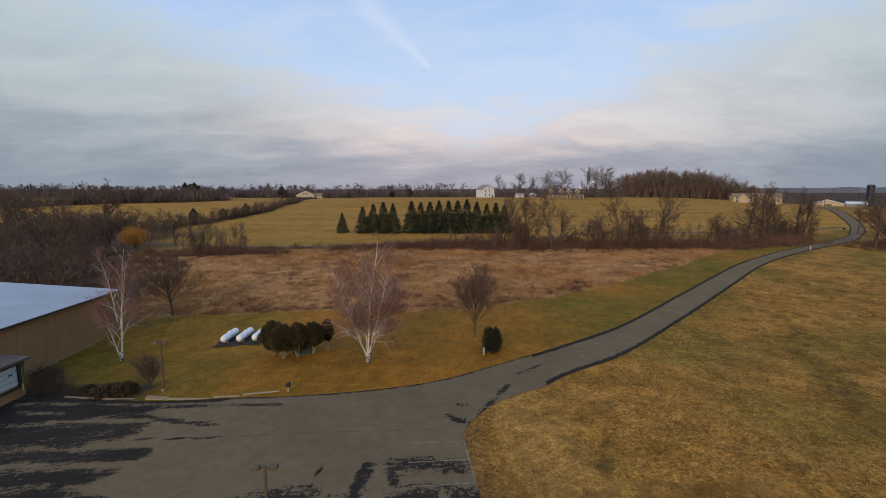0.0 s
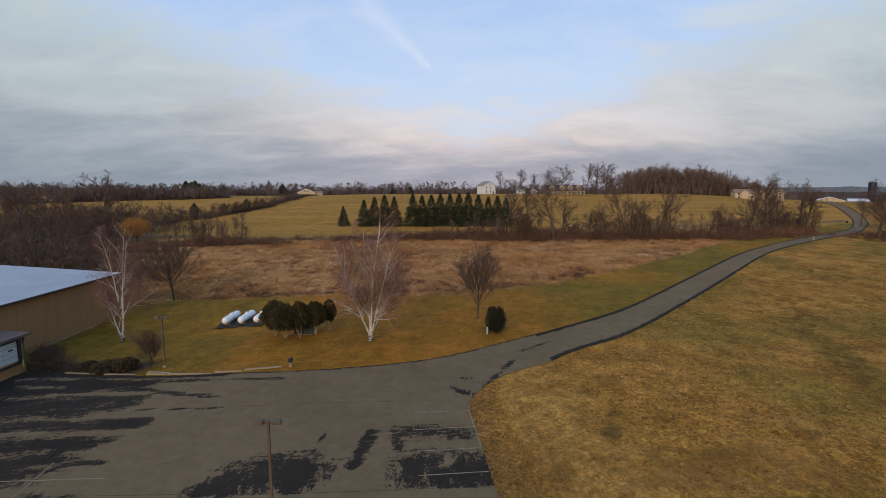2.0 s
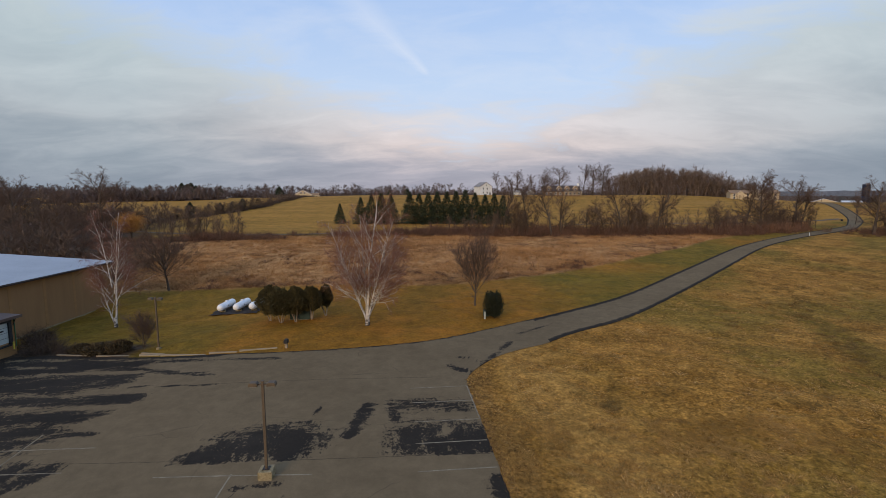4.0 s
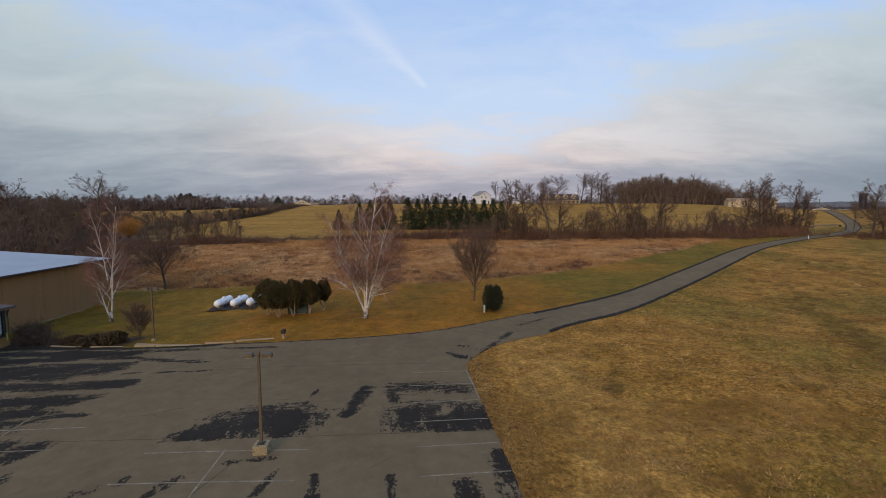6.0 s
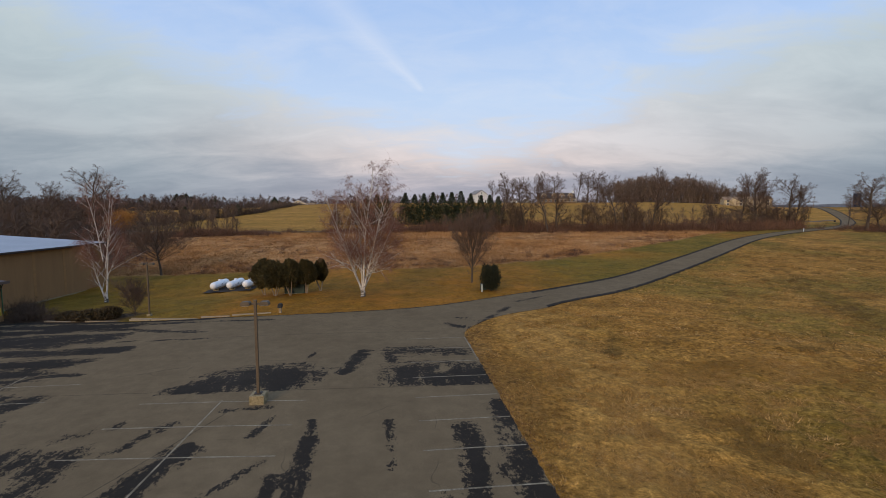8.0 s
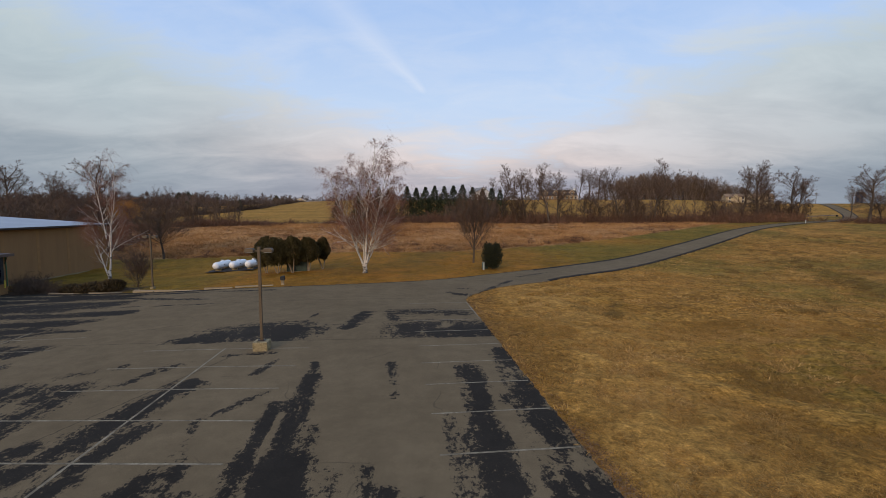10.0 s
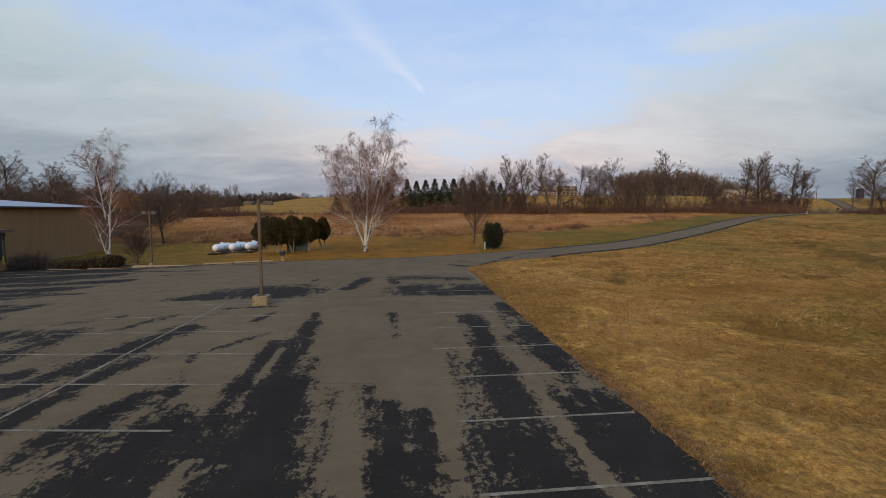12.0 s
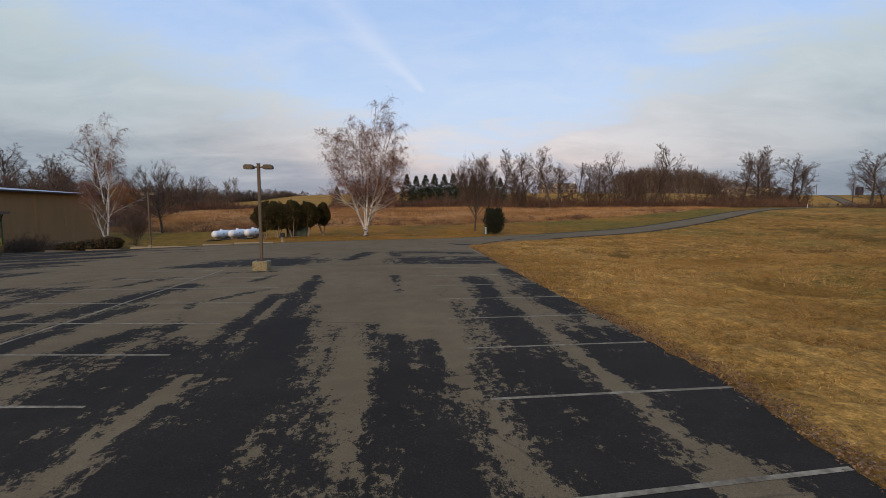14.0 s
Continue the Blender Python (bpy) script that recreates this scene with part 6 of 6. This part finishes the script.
def tuft(seed, blades, tall, wide, spread, lean=0.55):
    rng = random.Random(seed)
    s = Shape()
    for _ in range(blades):
        a = rng.uniform(0, 6.283)
        p = Vector((math.cos(a), math.sin(a), 0)) * rng.uniform(0, spread)
        d = Vector((rng.gauss(0, lean), rng.gauss(0, lean), 1)).normalized()
        s.blade(p - Vector((0, 0, 0.03)), d * tall * rng.uniform(0.6, 1.25), wide, rng)
    return s


def bunch(seed, blades, wide):
    """A low matted mound of blades that lean out and droop on all sides."""
    rng = random.Random(seed)
    s = Shape()
    lie = rng.uniform(0, 6.283)
    for _ in range(blades):
        a = rng.uniform(0, 6.283)
        r = rng.uniform(0, 0.2)
        p = Vector((math.cos(a) * r, math.sin(a) * r, 0))
        d = Vector((math.cos(a) * 0.6 + 0.45 * math.cos(lie) + rng.gauss(0, 0.3), math.sin(a) * 0.6 + 0.45 * math.sin(lie) + rng.gauss(0, 0.3), rng.uniform(0.3, 1.2))).normalized() * rng.uniform(0.10, 0.26)
        s.blade(p - Vector((0, 0, 0.03)), d, wide * rng.uniform(0.7, 1.2), rng)
        s.blade(p + d * 0.7, Vector((d.x * 1.4, d.y * 1.4, -0.6 * d.z)) * rng.uniform(0.5, 1.0), wide * rng.uniform(0.5, 0.9), rng)
    return s


# dark weeds along a shallow swale, and in rows on the far side of the field: x, y, spread, count
SWALE = ((50.9, 67.8, 2.0, 20), (49.4, 61.8, 2.5, 28), (47.6, 55.8, 2.5, 25), (44.2, 48.6, 2.5, 22), (42.1, 43.5, 2.5, 20), (80.6, 102.9, 3, 20), (90.3, 105.5, 3, 22), (94.5, 102.9, 3, 22), (75.3, 79.1, 3, 15))


def build_grass():
    rng = random.Random(17)
    tufts = [tuft(k, 12, 0.11, 0.018, 0.17, 1.5) for k in range(4)] + [tuft(10 + k, 7, 0.22, 0.046, 0.22, 1.4) for k in range(4)]
    spots = []
    while len(spots) < 34000:
        close = len(spots) < 20000
        y = rng.uniform(2, 26) if close else rng.uniform(18, 100)
        x = rng.uniform(2, 30) if close else rng.uniform(2, 46 if y < 60 else 75)
        u, v = lot_uv(x, y)
        if u < edge_u(v) + 0.04 or y > low_edge(max(x, 1.9)) - 0.15:
            continue
        n = noise.noise((x * 0.12, y * 0.12, 0.5)) + 0.5 * noise.noise((x * 0.5, y * 0.5, 3.5))
        if rng.random() > 0.62 + n:
            continue
        near = smooth(2.5, 0.3, u - edge_u(v))
        spots.append((rng.randrange(4) + (0 if close else 4), x, y, height(x, y) - 0.04, rng.uniform(0, 6.28), rng.uniform(0.8, 1.6), rng.uniform(0.5, 1.1) * (1 + 0.3 * near + 0.9 * max(0, n))))
    replicate(tufts, spots, "dry_grass", DRY, "thick golden dry field grass beside the car park", "grass")
    # bunches of last year's grass, bent over by the winter
    bunches = [bunch(50 + k, 24, 0.017) for k in range(4)] + [bunch(60 + k, 12, 0.046) for k in range(4)]
    spots = []
    while len(spots) < 13000:
        close = len(spots) < 8500
        y = rng.uniform(3, 34) if close else rng.uniform(32, 105)
        x = rng.uniform(-1, 28) if close else rng.uniform(2, 60 if y < 60 else 95)
        u, v = lot_uv(x, y)
        off = u - edge_u(v)
        if off < 0.2 or y > low_edge(max(x, 1.9)) - 0.4:
            continue
        n = noise.noise((x * 0.10, y * 0.10, 8.5)) + 0.6 * noise.noise((x * 0.35, y * 0.35, 1.5))
        if rng.random() > 0.6 + 0.9 * n:
            continue
        size = rng.uniform(0.5, 1.15) * (1 + 0.35 * max(0, n)) * (1 + 0.2 * smooth(3.0, 0.5, off))
        spots.append((rng.randrange(4) + (0 if close else 4), x, y, height(x, y) - 0.03, rng.uniform(0, 6.28), size * rng.uniform(1.0, 1.6), size))
    replicate(bunches, spots, "grass_bunches", BUNCH, "bent bunches of tan and olive field grass", "grass")
    weeds = []
    for cx, cy, rad, count in ((53, 68, 6, 60), (45, 51, 4, 45), (45, 46, 3.5, 40), (60, 78, 7, 60), (38, 58, 3, 22), (10.8, 38.0, 0.45, 9), (13.4, 35.9, 0.7, 14), (30, 36, 2.0, 16), (24, 24, 1.6, 12), (33, 27, 2.4, 18), (41, 40, 3, 20), (66, 95, 8, 60), (84, 92, 9, 70), (17, 47, 1.5, 10)) + SWALE:
        for _ in range(count):
            x, y = cx + rng.gauss(0, rad * 0.6), cy + rng.gauss(0, rad * 0.6)
            if paved(x, y) > -0.6:
                continue
            weeds.append((rng.randrange(3), x, y, height(x, y) - 0.05, rng.uniform(0, 6.28), rng.uniform(0.35, 0.8), rng.uniform(0.2, 0.5)))
    replicate([shrub(k, 24, 3, 1.1) for k in (41, 42, 43)], weeds, "dead_weeds", WEED, "clumps of dark dead weeds in the dry field", "weeds")
    reeds = [tuft(20 + k, 11, 0.68, 0.055, 0.5, 0.95) for k in range(4)]
    spots = []
    while len(spots) < 17000:
        x, y = rng.uniform(-64, 92), rng.uniform(78, 152)
        if y < meadow_edge(x) + rng.gauss(0.4, 0.4) or y > hedge_line(x) + rng.gauss(0, 1.5):
            continue
        n = noise.noise((x * 0.05, y * 0.08, 2.5))
        if rng.random() > 0.7 + n:
            continue
        spots.append((rng.randrange(4), x, y, height(x, y) - 0.05, rng.uniform(0, 6.28), rng.uniform(0.8, 1.7), rng.uniform(0.5, 1.35) * (1 + 0.4 * n)))
    replicate(reeds, spots, "meadow_grass", REED, "tall tan meadow grass laid in drifts", "grass")


build_grass()


def leaf_litter():
    """Fallen leaves blown against the edge of the asphalt."""
    rng = random.Random(29)
    s = Shape()
    while len(s.f) < 9000:
        v = rng.uniform(3, 40) if rng.random() < 0.45 else rng.uniform(3, 16)
        u = edge_u(v) + rng.gauss(0.22, 0.26)
        x, y = lot_xy(u, v)
        inside = u < edge_u(v) - 0.05
        if inside and rng.random() < 0.93:
            continue
        z = height(x, y) + (LIFT + 0.006 if inside else rng.uniform(0.01, 0.07))
        a = rng.uniform(0, 6.283)
        d = Vector((math.cos(a), math.sin(a), rng.uniform(0.05, 0.5))) * rng.uniform(0.03, 0.065)
        s.blade(Vector((x, y, z)), d, rng.uniform(0.022, 0.045), rng)
    ob = new("leaf_litter", mesh_from("leaf_litter", s.v, s.f, material("brown_leaves", ((0.09, 0.046, 0.022), (0.17, 0.092, 0.045), (0.26, 0.150, 0.078)), 3, 30, 0.9, 0, island=0.5)))
    tagged(ob, "brown fallen leaves along the asphalt's edge", "leaves", kind="stuff")


leaf_litter()

# ---- stall lines ----
LINE = material("faded_line_paint", ((0.12, 0.096, 0.066), (0.21, 0.172, 0.118), (0.30, 0.25, 0.172)), 1.6, 9, 0.95, 0.1, spots=0.4, spec=0.1)


def stall_line(x0, y0, x1, y1, wide=0.1):
    d = Vector((x1 - x0, y1 - y0, 0))
    n = max(2, int(d.length / 0.8))
    side = Vector((-d.y, d.x, 0)).normalized() * wide / 2
    verts = []
    for i in range(n + 1):
        c = Vector((x0, y0, 0)) + d * (i / n)
        for q in (c - side, c + side):
            verts.append((q.x, q.y, height(q.x, q.y) + LIFT + 0.006))
    ob = new("stall_line", mesh_from("stall_line", verts, [(2 * i, 2 * i + 2, 2 * i + 3, 2 * i + 1) for i in range(n)], LINE))
    ob.parent = lot


for v in (2.2, 5.4):
    stall_line(*lot_xy(0.95, v - 0.15), *lot_xy(5.35, v + 0.1))
for v in (8.35, 11.48, 14.63, 17.75, 20.84, 23.83, 26.83, 30.0, 32.97, 36.1, 38.9):
    stall_line(*lot_xy(0.95, v), *lot_xy(5.85, v))
stall_line(*lot_xy(5.85, 38.9), *lot_xy(5.9, 32.97))
for k, y in enumerate((26.55, 23.5, 20.5, 17.25, 14.2, 11.15, 8.2, 5.2, 2.2)):
    stall_line(-17.7, y + (0.25 if y < 20 else -0.05), -8.15 + (26.55 - y) * 0.05, y)
stall_line(-13.05, 26.7, -11.9, 2.0)
for y in (30.2, 27.3, 24.3, 21.3):
    stall_line(-33.2, y + 0.1, -23.8, y)
stall_line(-29.2, 32.4, -27.2, 19.0)
